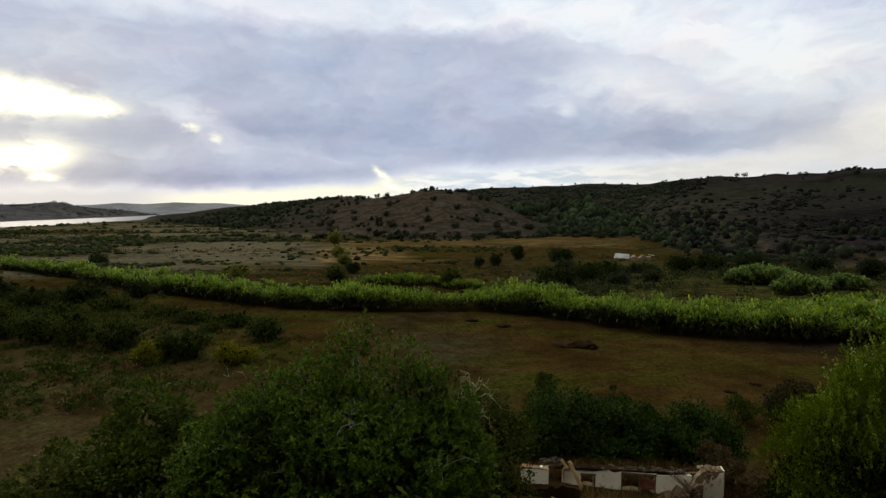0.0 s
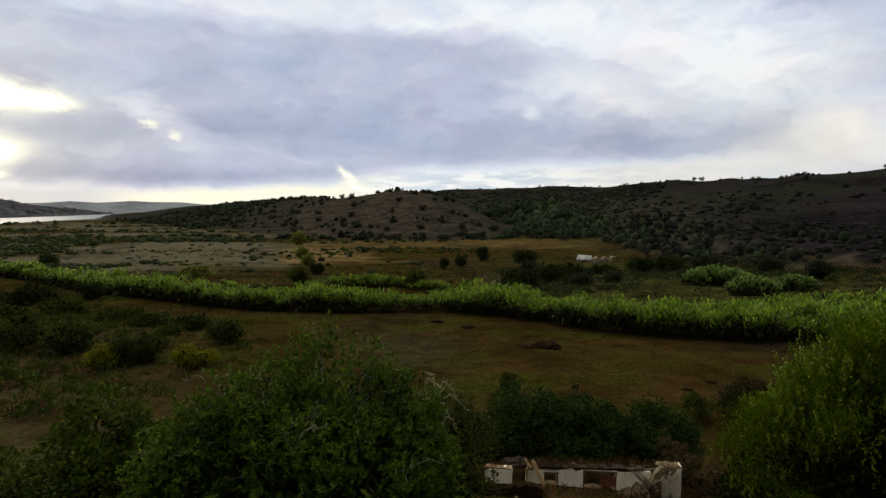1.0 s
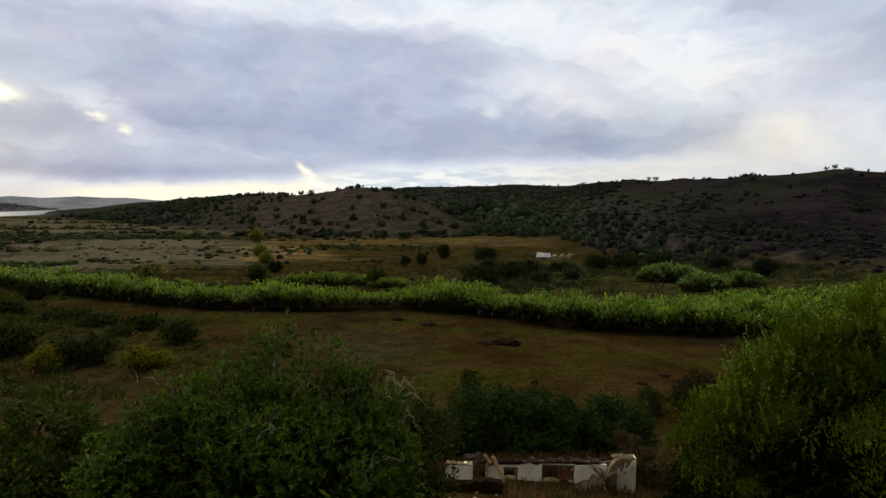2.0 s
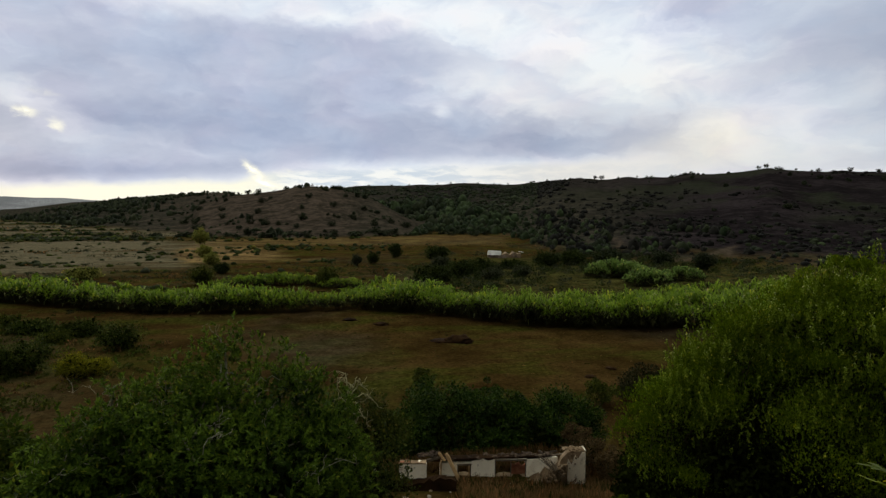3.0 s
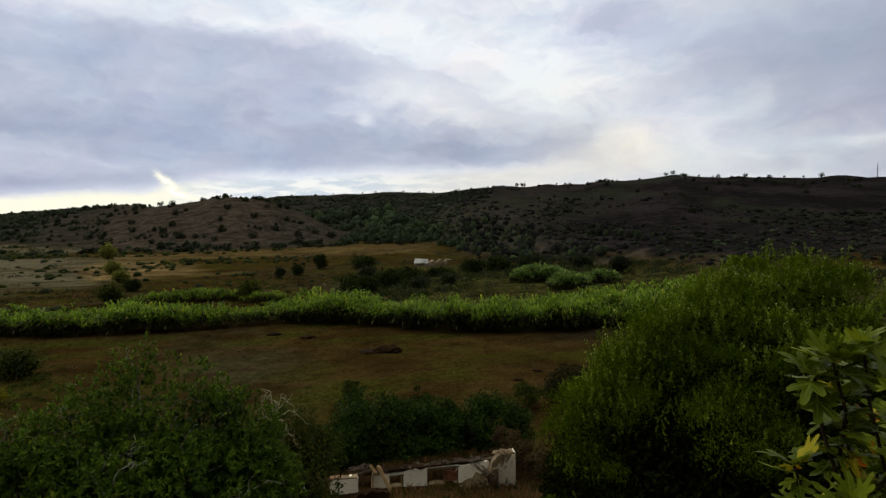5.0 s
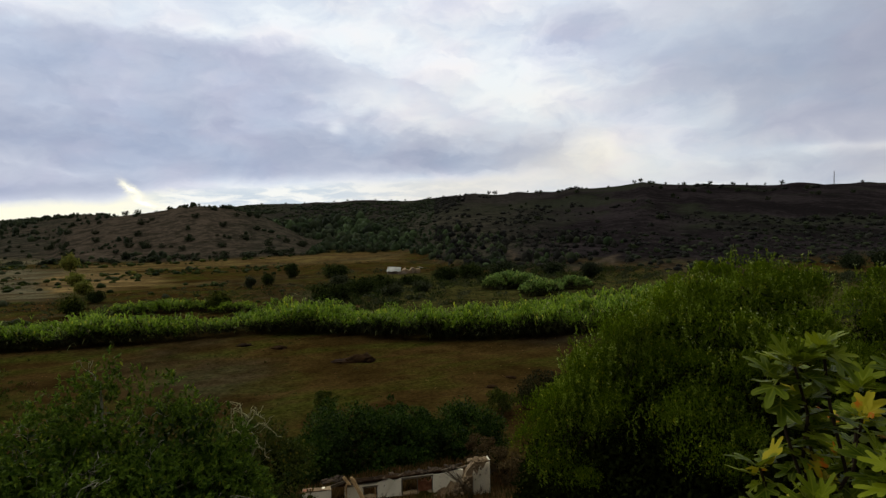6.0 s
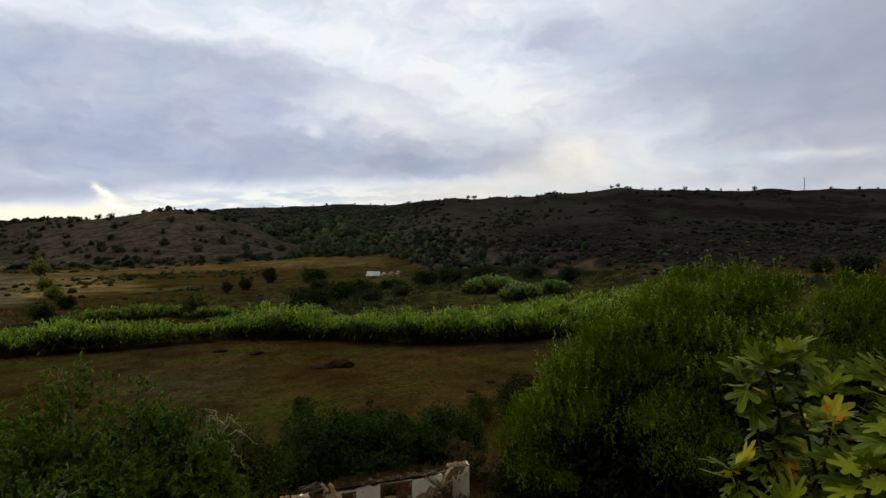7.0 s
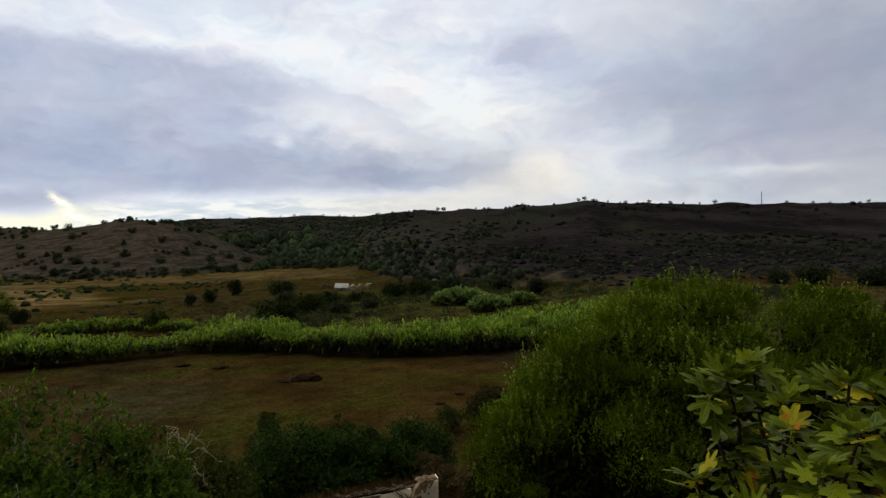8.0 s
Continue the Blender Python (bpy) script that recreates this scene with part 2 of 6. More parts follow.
leaf_cane = foliage("cane_leaf", (0.057, 0.110, 0.0037), (0.294, 0.419, 0.035), 0.5, 0.5, 0.25)
leaf_cane_dull = foliage("dull_cane_leaf", (0.055, 0.105, 0.014), (0.250, 0.355, 0.074), 0.45, 0.5, 0.25)
leaf_cane_pale = foliage("pale_cane_leaf", (0.16, 0.18, 0.05), (0.34, 0.36, 0.16), 0.4, 0.6, 0.4)
# Dry lower leaves, darkened further to stand for the unlit cane front.
leaf_cane_dry_shaded = foliage("dry_shaded_cane_leaf", (0.010, 0.012, 0.004), (0.046, 0.044, 0.014), 0.2, 0.8, 0.4)
grass_dry = foliage("dry_grass", (0.085, 0.046, 0.016), (0.220, 0.132, 0.054), 0.3, 0.8, 0.2)
grass_green = foliage("rough_grass", (0.022, 0.026, 0.006), (0.060, 0.062, 0.014), 0.3, 0.8, 0.1)
leaf_brush = foliage("brushwood_leaf", (0.010, 0.011, 0.0043), (0.051, 0.048, 0.017), 0.2, 0.8, 0.5)
leaf_dry_bush = foliage("dry_bush_leaf", (0.045, 0.030, 0.013), (0.140, 0.092, 0.039), 0.2, 0.8, 0.6, dry=0.0)
bark_grey = bark("grey_bark", (0.13, 0.12, 0.085), (0.33, 0.31, 0.235))
bark_brown = bark("brown_bark", (0.045, 0.034, 0.024), (0.10, 0.08, 0.055))
bark_stem = bark("dark_stem_bark", (0.020, 0.013, 0.009), (0.050, 0.034, 0.024))
bark_dead = bark("dead_wood", (0.17, 0.150, 0.085), (0.37, 0.34, 0.20))


def ground_material():
    mat, k = material("ground_soil_and_grass")
    p = place(k)
    big, mid, small = k.noise(p, 0.012, 5.0), k.noise(p, 0.09, 6.0, 0.6), k.noise(p, 1.1, 6.0, 0.65)
    flatp = k.add("ShaderNodeVectorMath", operation="MULTIPLY")
    k.put(flatp.inputs[0], p)
    flatp.inputs[1].default_value = (0.35, 1.0, 1.0)
    streak = k.noise(flatp.outputs[0], 0.14, 5.0, 0.6, 0.4)
    soil = k.mix(k.span(mid, 0.35, 0.65), (0.030, 0.0162, 0.0055), (0.061, 0.0345, 0.0120))
    turf = k.mix(k.span(small, 0.35, 0.65), (0.023, 0.026, 0.004), (0.048, 0.047, 0.0085))
    straw = k.mix(k.span(small, 0.3, 0.7), (0.084, 0.073, 0.044), (0.152, 0.130, 0.083))
    tone = k.mix(k.span(k.m("MULTIPLY_ADD", streak, 0.6, k.m("MULTIPLY", mid, 0.4)), 0.45, 0.63, 0.1, 1.0), soil, turf)
    tone = k.mix(k.m("MULTIPLY", k.span(k.m("MULTIPLY_ADD", streak, 0.6, k.m("MULTIPLY", big, 0.4)), 0.36, 0.54, 0.15, 1.0), k.attr("pale")), tone, straw)
    gold = k.mix(k.span(streak, 0.35, 0.62), (0.120, 0.080, 0.033), (0.300, 0.196, 0.084))
    tone = k.mix(k.m("MULTIPLY", k.attr("gold"), k.span(mid, 0.3, 0.55, 0.6, 1.0)), tone, gold)
    dapple = k.noise(p, 0.33, 6.0, 0.7)
    slope = k.mix(k.span(k.m("MULTIPLY_ADD", dapple, 0.3, k.m("MULTIPLY", mid, 0.7)), 0.36, 0.64), (0.026, 0.022, 0.016), (0.074, 0.055, 0.042))
    heathy = k.mix(k.span(k.m("MULTIPLY_ADD", dapple, 0.4, k.m("MULTIPLY", mid, 0.6)), 0.40, 0.60), (0.017, 0.017, 0.012), (0.046, 0.040, 0.030))
    tone = k.mix(k.attr("hill"), tone, heathy)
    tone = k.mix(k.attr("bare"), tone, slope)
    burnt = k.mix(k.span(k.m("MULTIPLY_ADD", dapple, 0.25, k.m("MULTIPLY_ADD", big, 0.45, k.m("MULTIPLY", mid, 0.3))), 0.43, 0.58), (0.0105, 0.0086, 0.0094), (0.028, 0.0222, 0.0240))
    burnt = k.mix(k.span(k.noise(p, 0.006, 5.0, 0.6, 0.6), 0.48, 0.62, 0.0, 0.7), burnt, (0.022, 0.026, 0.015))
    tone = k.mix(k.attr("burnt"), tone, burnt)
    reeds = k.mix(k.span(k.m("MULTIPLY_ADD", dapple, 0.5, k.m("MULTIPLY", streak, 0.5)), 0.40, 0.60), (0.024, 0.026, 0.008), (0.062, 0.060, 0.018))
    tone = k.mix(k.attr("rough"), tone, reeds)
    tone = k.mix(k.attr("track"), tone, (0.070, 0.053, 0.038))
    # Haze over the far hills is put into the ground colour.
    tone = k.mix(k.attr("shore_haze"), tone, k.mix(k.span(k.noise(p, 0.012, 5.0, 0.6), 0.4, 0.6), (0.060, 0.057, 0.061), (0.092, 0.087, 0.089)))
    tone = k.mix(k.attr("far_haze"), tone, k.mix(k.span(k.noise(p, 0.005, 5.0, 0.6), 0.4, 0.6), (0.195, 0.198, 0.215), (0.265, 0.268, 0.285)))
    clods = k.noise(p, 2.1, 7.0, 0.72)
    tone = k.mix(1.0, tone, k.span(k.m("MULTIPLY_ADD", clods, 0.6, k.m("MULTIPLY", dapple, 0.4)), 0.34, 0.66, 0.46, 1.40), "MULTIPLY")
    finish(k, tone, 0.95, k.m("MULTIPLY_ADD", small, 0.5, k.noise(p, 6.0, 5.0)), 1.0, 0.16, spec=0.0)
    return mat


ground_mat = ground_material()


def plain(name, colour, pale, scale=6.0, rough=0.85, bump=0.4, depth=0.01):
    mat, k = material(name)
    p = place(k)
    broad, grain = k.noise(p, scale * 0.25, 4.0), k.noise(p, scale * 3.0, 5.0, 0.65)
    tone = k.mix(k.span(broad, 0.35, 0.65), colour, pale)
    tone = k.mix(k.m("MULTIPLY", k.span(grain, 0.45, 0.75), 0.4), tone, rgb(colour, 0.6))
    finish(k, tone, rough, grain, bump, depth, spec=0.05)
    return mat


def plaster_material():
    mat, k = material("flaking_limewash")
    p = place(k)
    stain, grain = k.noise(p, 1.7, 6.0, 0.65, 0.5), k.noise(p, 22.0, 5.0)
    tone = k.mix(k.span(grain, 0.3, 0.7), (0.83, 0.73, 0.57), (0.92, 0.85, 0.69))
    tone = k.mix(k.span(stain, 0.54, 0.72, 0.0, 0.85), tone, (0.33, 0.25, 0.165))
    tone = k.mix(k.span(k.noise(p, 4.5, 6.0, 0.7), 0.60, 0.70), tone, (0.22, 0.15, 0.095))
    finish(k, tone, 0.9, k.m("MULTIPLY_ADD", stain, 2.0, grain), 0.5, 0.02)
    return mat


plaster = plaster_material()
clay_earth = plain("fallen_clay", (0.085, 0.056, 0.032), (0.19, 0.130, 0.078), 7.0, 0.95, 1.0, 0.04)
rubble = plain("clay_and_rubble", (0.17, 0.115, 0.068), (0.31, 0.225, 0.140), 5.0, 0.95, 0.9, 0.03)
brick_red = plain("weathered_brick", (0.20, 0.075, 0.040), (0.31, 0.13, 0.07), 9.0)
timber = plain("weathered_timber", (0.085, 0.065, 0.045), (0.16, 0.125, 0.09), 9.0)
beam_wood = plain("pale_broken_beam", (0.32, 0.20, 0.095), (0.50, 0.335, 0.17), 8.0)
tile_clay = plain("old_roof_tile", (0.030, 0.022, 0.016), (0.085, 0.058, 0.040), 7.0)
sheet_white = plain("white_roof_sheet", (0.46, 0.46, 0.44), (0.66, 0.65, 0.62), 1.0, 0.6, 0.2)
house_wall = plain("far_house_wall", (0.17, 0.125, 0.09), (0.32, 0.25, 0.19), 1.2)
stone_pale = plain("pale_stone", (0.20, 0.17, 0.13), (0.34, 0.30, 0.24), 6.0, 0.9, 0.8, 0.02)
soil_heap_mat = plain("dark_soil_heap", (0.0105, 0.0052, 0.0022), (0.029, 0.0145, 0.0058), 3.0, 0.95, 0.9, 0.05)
steel = plain("galvanised_steel", (0.22, 0.22, 0.23), (0.30, 0.30, 0.31), 2.0, 0.5)


def water_material():
    mat, k = material("lake_water")
    p = place(k)
    finish(k, (0.15, 0.155, 0.165), 0.5, k.noise(p, 0.35, 4.0), 0.6, 0.14, spec=0.15)
    return mat


water_mat = water_material()


def fig_leaf_material():
    mat, k = material("fig_leaf")
    rnd = k.add("ShaderNodeObjectInfo").outputs["Random"]
    p = place(k)
    veins = k.noise(p, 30.0, 3.0)
    tone = k.mix(k.m("POWER", rnd, 1.7), (0.030, 0.054, 0.002), (0.215, 0.255, 0.008))
    # The pale rim stands for sheen along the leaf edge.
    tone = k.mix(k.m("MULTIPLY", k.span(k.attr("rim"), 0.4, 1.0), 0.25), tone, (0.215, 0.240, 0.020))
    tone = k.mix(k.m("MULTIPLY", k.span(k.attr("rib"), 0.35, 1.0), 0.4), tone, (0.30, 0.32, 0.03))
    tone = k.mix(k.span(veins, 0.4, 0.7, 0.0, 0.2), tone, (0.15, 0.18, 0.012))
    tone = k.mix(k.span(rnd, 0.90, 0.93), tone, (0.34, 0.29, 0.012))
    spot = k.span(k.noise(p, 16.0, 3.0), 0.56, 0.64)
    tone = k.mix(k.m("MULTIPLY", k.m("GREATER_THAN", rnd, 0.955), spot), tone, (0.50, 0.15, 0.01))
    bsdf = k.add("ShaderNodeBsdfPrincipled")
    k.put(bsdf.inputs["Base Color"], tone)
    k.put(bsdf.inputs["Roughness"], 0.42)
    k.put(bsdf.inputs["Specular IOR Level"], 0.06)
    node = k.add("ShaderNodeBump")
    k.put(node.inputs["Strength"], 0.3)
    k.put(node.inputs["Distance"], 0.003)
    k.put(node.inputs["Height"], veins)
    k.put(bsdf.inputs["Normal"], node.outputs[0])
    thin = k.add("ShaderNodeBsdfTranslucent")
    k.put(thin.inputs[0], tone)
    both = k.add("ShaderNodeMixShader")
    k.put(both.inputs[0], 0.32)
    k.put(both.inputs[1], bsdf.outputs[0])
    k.put(both.inputs[2], thin.outputs[0])
    k.put(k.add("ShaderNodeOutputMaterial").inputs[0], both.outputs[0])
    return mat


fig_leaf_mat = fig_leaf_material()


# ---- mesh helpers ----
def mesh_np(name, verts, faces, mat, smooth=False):
    """A mesh from an array of points and one array (or several) of faces."""
    groups = [np.asarray(f, dtype=np.int64) for f in (faces if isinstance(faces, (list, tuple)) else [faces]) if len(f)]
    me = bpy.data.meshes.new(name)
    verts = np.asarray(verts, dtype=np.float32)
    me.vertices.add(len(verts))
    me.vertices.foreach_set("co", verts.ravel())
    loops = np.concatenate([g.ravel() for g in groups]).astype(np.int32)
    sizes = np.concatenate([np.full(len(g), g.shape[1]) for g in groups])
    me.loops.add(len(loops))
    me.loops.foreach_set("vertex_index", loops)
    me.polygons.add(len(sizes))
    me.polygons.foreach_set("loop_start", np.concatenate([[0], np.cumsum(sizes)[:-1]]).astype(np.int32))
    if smooth:
        me.polygons.foreach_set("use_smooth", np.ones(len(sizes), dtype=bool))
    me.materials.append(mat)
    me.update(calc_edges=True)
    me.validate()
    return me


def part(name, me, parent, label=""):
    """Links a mesh as one part of a thing."""
    ob = new(name, me)
    ob.parent = parent
    return tagged(ob, label)


def part_bm(name, bm, mat, parent, label="", smooth=False):
    me = bpy.data.meshes.new(name)
    bm.to_mesh(me)
    bm.free()
    me.materials.append(mat)
    for poly in me.polygons:
        poly.use_smooth = smooth
    return part(name, me, parent, label) if parent else new(name, me)


def thing(name, m, label, category, group="", kind=""):
    ob = new(name)
    ob.empty_display_size = 0.2
    ob.matrix_world = m
    return tagged(ob, label, category, group, kind)


def unit(v):
    return v / np.maximum(np.linalg.norm(v, axis=-1, keepdims=True), 1e-9)


def blades(base, way, length, width, droop=0.0, rng=None, facing=None, loose=0.7):
    """One folded four-cornered blade for each base point, pointing along way, its flat side turned towards facing."""
    rng = rng or np.random.default_rng(1)
    count = len(base)
    length, width = np.broadcast_to(length, count)[:, None], np.broadcast_to(width, count)[:, None]
    facing = np.array([0.0, 0.0, 1.0]) if facing is None else facing
    side = unit(np.cross(way, facing + rng.normal(size=(count, 3)) * loose))
    up = np.cross(side, way)
    mid = base + way * length * 0.5 + up * width * 0.18
    tip = base + way * length
    tip[:, 2] -= droop * length[:, 0]
    verts = np.stack([base, mid + side * width * 0.5, tip, mid - side * width * 0.5], 1).reshape(-1, 3)
    return verts, np.arange(count * 4).reshape(-1, 4)


def tube(points, radii, sides=6):
    """A tapered round limb along a line of points."""
    pts = np.asarray(points, dtype=float)
    radii = np.broadcast_to(radii, len(pts))
    along = unit(np.gradient(pts, axis=0))
    ref = np.array([0.31, 0.95, 0.07]) if abs(along[0][2]) > 0.6 else np.array([0.05, 0.1, 1.0])
    u = unit(np.cross(along, ref))
    v = np.cross(along, u)
    a = np.linspace(0, 2 * np.pi, sides, endpoint=False)
    ring = np.cos(a)[None, :, None] * u[:, None] + np.sin(a)[None, :, None] * v[:, None]
    verts = (pts[:, None] + ring * radii[:, None, None]).reshape(-1, 3)
    i, j = np.meshgrid(np.arange(len(pts) - 1), np.arange(sides), indexing="ij")
    k2 = (j + 1) % sides
    return verts, np.stack([i * sides + j, i * sides + k2, (i + 1) * sides + k2, (i + 1) * sides + j], -1).reshape(-1, 4)


def join(pieces):
    verts, faces, start = [], [], 0
    for v, f in pieces:
        verts.append(v)
        faces.append(np.asarray(f) + start)
        start += len(v)
    return np.concatenate(verts), np.concatenate(faces)


def bend(a, b, sag, rng, steps=5, wobble=0.06):
    """A slightly crooked line from a to b that bulges by sag."""
    s = np.linspace(0, 1, steps)[:, None]
    a, b = np.asarray(a, float), np.asarray(b, float)
    line = a + (b - a) * s
    line[:, 2] += (sag * 4 * s * (1 - s))[:, 0]
    line[1:-1] += rng.normal(size=(steps - 2, 3)) * wobble * np.linalg.norm(b - a)
    return line


def polar(azimuth, r, z=0.0):
    a = radians(azimuth)
    return (r * math.sin(a), r * math.cos(a), z)


# ---- smooth noise for shapes ----
def lattice(ix, iy, seed):
    h = (ix.astype(np.int64) * 374761393 + iy.astype(np.int64) * 668265263 + seed * 1442695041) & 0x7FFFFFFF
    h = ((h ^ (h >> 13)) * 1274126177) & 0x7FFFFFFF
    return ((h ^ (h >> 16)) & 0xFFFF) / 65535.0


def noise2(x, y, seed=0, octaves=4):
    """Fractal value noise, about -1 to 1."""
    out, amp, norm = 0.0, 1.0, 0.0
    x, y = np.asarray(x, float), np.asarray(y, float)
    for o in range(octaves):
        fx, fy = np.floor(x), np.floor(y)
        tx, ty = x - fx, y - fy
        tx, ty = tx * tx * (3 - 2 * tx), ty * ty * (3 - 2 * ty)
        a, b = lattice(fx, fy, seed + o), lattice(fx + 1, fy, seed + o)
        c, d = lattice(fx, fy + 1, seed + o), lattice(fx + 1, fy + 1, seed + o)
        out = out + amp * ((a + (b - a) * tx) * (1 - ty) + (c + (d - c) * tx) * ty - 0.5) * 2
        norm, amp, x, y = norm + amp, amp * 0.5, x * 2.03, y * 2.03
    return out / norm


def smooth01(s):
    s = np.clip(s, 0.0, 1.0)
    return s * s * (3 - 2 * s)


# ---- terrain ----
# The far tables are in plan units of 1.5 m with the eye at 12 units.
UNIT, EYE_UNITS = 1.5, 12.0


def table(a, rows, column):
    xs = [row[0] for row in rows]
    return np.interp(a, xs, [row[column] for row in rows])


# azimuth, foot of the slope, crest distance, crest angle above the eye
RIDGE = [(-29, 900, 1300, -0.53), (-25, 620, 1200, -0.20), (-21, 430, 950, 0.42), (-14.8, 300, 760, 1.05), (-9.8, 290, 640, 1.50),
         (-6.5, 330, 700, 1.30), (0, 360, 760, 1.9), (3.8, 340, 760, 2.34), (8.3, 310, 740, 2.49), (15, 265, 720, 2.70), (20.1, 215, 700, 2.70),
         (24.1, 142, 660, 3.06), (28, 136, 640, 3.22), (35, 138, 600, 3.34), (40.3, 140, 570, 3.62), (42.2, 138, 560, 3.86), (44.6, 137, 570, 3.50),
         (48.3, 140, 600, 3.29), (54.6, 158, 640, 3.12), (60.6, 178, 700, 2.86), (66.3, 208, 760, 2.78), (90, 280, 800, 2.6)]
CONE = [(-13, 250, 420, -1.2), (-11, 246, 420, 0.3), (-8.2, 240, 415, 1.18), (-4.8, 234, 405, 1.66), (-2.2, 230, 400, 2.16), (-0.8, 229, 400, 2.27),
        (2.6, 229, 395, 1.93), (5.5, 229, 380, 1.0), (9, 230, 340, -1.0), (11, 232, 330, -1.9)]
SHORE_HILL = [(-60, 900, 1500, 0.5), (-38.2, 860, 1500, 0.60), (-36.8, 960, 1550, 0.62), (-35.0, 1040, 1600, 0.76), (-34.0, 1090, 1640, 0.74), (-33.0, 1160, 1680, 0.46), (-30.6, 1400, 1800, 0.22), (-28.4, 1850, 2200, -0.06), (-26.6, 2350, 2500, -0.22)]
FAR_HILL = [(-60, 2760, 3150, 0.3), (-36, 2760, 3150, 0.46), (-32, 2760, 3150, 0.60), (-30, 2760, 3150, 0.78), (-28, 2760, 3150, 0.70), (-25.5, 2760, 3150, 0.86), (-23.5, 2760, 3150, 0.78), (-21.8, 2760, 3150, 0.82), (-19.5, 2760, 3150, 0.66), (-15, 2760, 3150, 0.5), (60, 2760, 3150, 0.4)]
SHORE = [(-80, 560, 900), (-38.3, 564, 850), (-34.5, 632, 1040), (-30.4, 820, 1391), (-28.2, 972, 1800), (-26.4, 1700, 2690), (-25.6, 2300, 2700), (-24.8, 2700, 2710)]


def layer(a, r, rows, behind, floor):
    foot, crest, rise = table(a, rows, 1), table(a, rows, 2), table(a, rows, 3)
    top = np.maximum(EYE_UNITS + crest * np.tan(np.radians(rise)), 0.0)
    s = (r - foot) / (crest - foot)
    up = 0.55 * np.clip(s, 0, 1) + 0.45 * smooth01(s)
    down = 1 - (1 - floor) * smooth01((r - crest) / behind)
    inside = smooth01((a - rows[0][0]) / 2.0) * smooth01((rows[-1][0] - a) / 2.0)
    return top * np.where(s < 1, up, down) * inside, np.clip(s, 0, 1.4) * inside


def slope_at(a, r):
    """How far up the hills a place lies (0 foot, 1 crest), and how far up the nearer round hill."""
    hill, cone = layer(a, r, RIDGE, 500.0, 0.7)[1], layer(a, r, CONE, 170.0, 0.0)[1]
    cone = np.where(r > table(a, CONE, 2) + 25, 0.0, cone)
    return hill, cone


def near_slope(x, y):
    """The hillside on which the camera stands, above the flat valley floor."""
    r, a = np.hypot(x, y), np.degrees(np.arctan2(x, y))
    reach = np.interp(np.abs(a + 4), [0, 30, 50, 66, 80, 110, 180], [41, 42, 50, 64, 80, 110, 140])
    ahead = smooth01((np.abs(a) - 40) / 50.0)
    drop = np.clip((r - 2.6) / (reach - 2.6), 0, 1)
    z = 16.35 * (1 - drop) ** (1.55 - 0.5 * ahead)
    # Unseen rise behind the camera, steepened to block sky light.
    z += smooth01((np.abs(a) - 95) / 60.0) * np.clip(r - 3, 0, 260) * 0.34
    z += 3.7 * np.exp(-((x - 10.84) ** 2 + (y - 3.84) ** 2) / 4.0)
    shelf = np.exp(-(((x - 9.4) / 8.0) ** 4) - ((y - 31.8) / 3.2) ** 4)
    z = z * (1 - shelf) + 2.42 * shelf
    return z


def far_land(x, y):
    """Valley floor, hills and lake bed, in plan units."""
    r, a = np.hypot(x, y), np.degrees(np.arctan2(x, y))
    z = np.zeros_like(r)
    for rows, behind, floor in ((RIDGE, 500.0, 0.7), (CONE, 170.0, 0.0), (SHORE_HILL, 800.0, 0.5), (FAR_HILL, 900.0, 0.8)):
        h, s = layer(a, r, rows, behind, floor)
        fold = noise2(a * 0.42 + 3.0, r * 0.004, 11, 4) * 0.09 + noise2(a * 0.7, r * 0.012, 23, 2) * 0.035
        z = np.maximum(z, h * (1 + fold * np.clip(s, 0, 1) * np.clip(1.12 - s, 0.08, 1) * 4))
    z = z + np.exp(-(((x - 55) / 42.0) ** 2) - ((y - 236) / 26.0) ** 2) * 1.6
    near_r, far_r = table(a, SHORE, 1), table(a, SHORE, 2)
    wet = smooth01((r - near_r) / (0.03 * near_r) + 0.5) * smooth01((far_r - r) / (0.03 * far_r) + 0.5) * (a < -24.8)
    return z * (1 - wet) - 2.0 * wet


def height(x, y):
    x, y = np.asarray(x, float), np.asarray(y, float)
    r = np.hypot(x, y)
    far = UNIT * far_land(x / UNIT, y / UNIT)
    z = np.where(r < 150, np.maximum(near_slope(x, y), far), far) + np.where(r >= 150, near_slope(x, y), 0.0)
    z = z + noise2(x * 0.035, y * 0.035, 5, 4) * np.clip((r - 42) / 60, 0, 1) * 0.33
    return z + noise2(x * 0.6, y * 0.6, 7, 3) * 0.08 * np.clip((r - 3) / 6, 0, 1)


def h1(x, y):
    return float(height(np.array([x]), np.array([y]))[0])


TRACKS = [[(84, 118), (89, 120.6), (94, 123), (100, 126), (107, 131), (114, 135.5)], [(109, 132.5), (103, 125), (99, 119)], [(93, 164), (88, 153), (84, 144)], [(-60, 88), (-34, 95), (4, 101), (30, 108)]]


def line_distance(x, y, line):
    best = np.full(np.shape(x), 1e9)
    for (ax, ay), (bx, by) in zip(line[:-1], line[1:]):
        s = np.clip(((x - ax) * (bx - ax) + (y - ay) * (by - ay)) / ((bx - ax) ** 2 + (by - ay) ** 2), 0, 1)
        best = np.minimum(best, np.hypot(x - ax - s * (bx - ax), y - ay - s * (by - ay)))
    return best


def pasture_scrub(x, y):
    """Where scrub has spread over the pasture, above 0; in plan units."""
    return noise2(x * 0.016, y * 0.034, 71, 4) + 0.35 * noise2(x * 0.09, y * 0.13, 73, 3) - 0.06


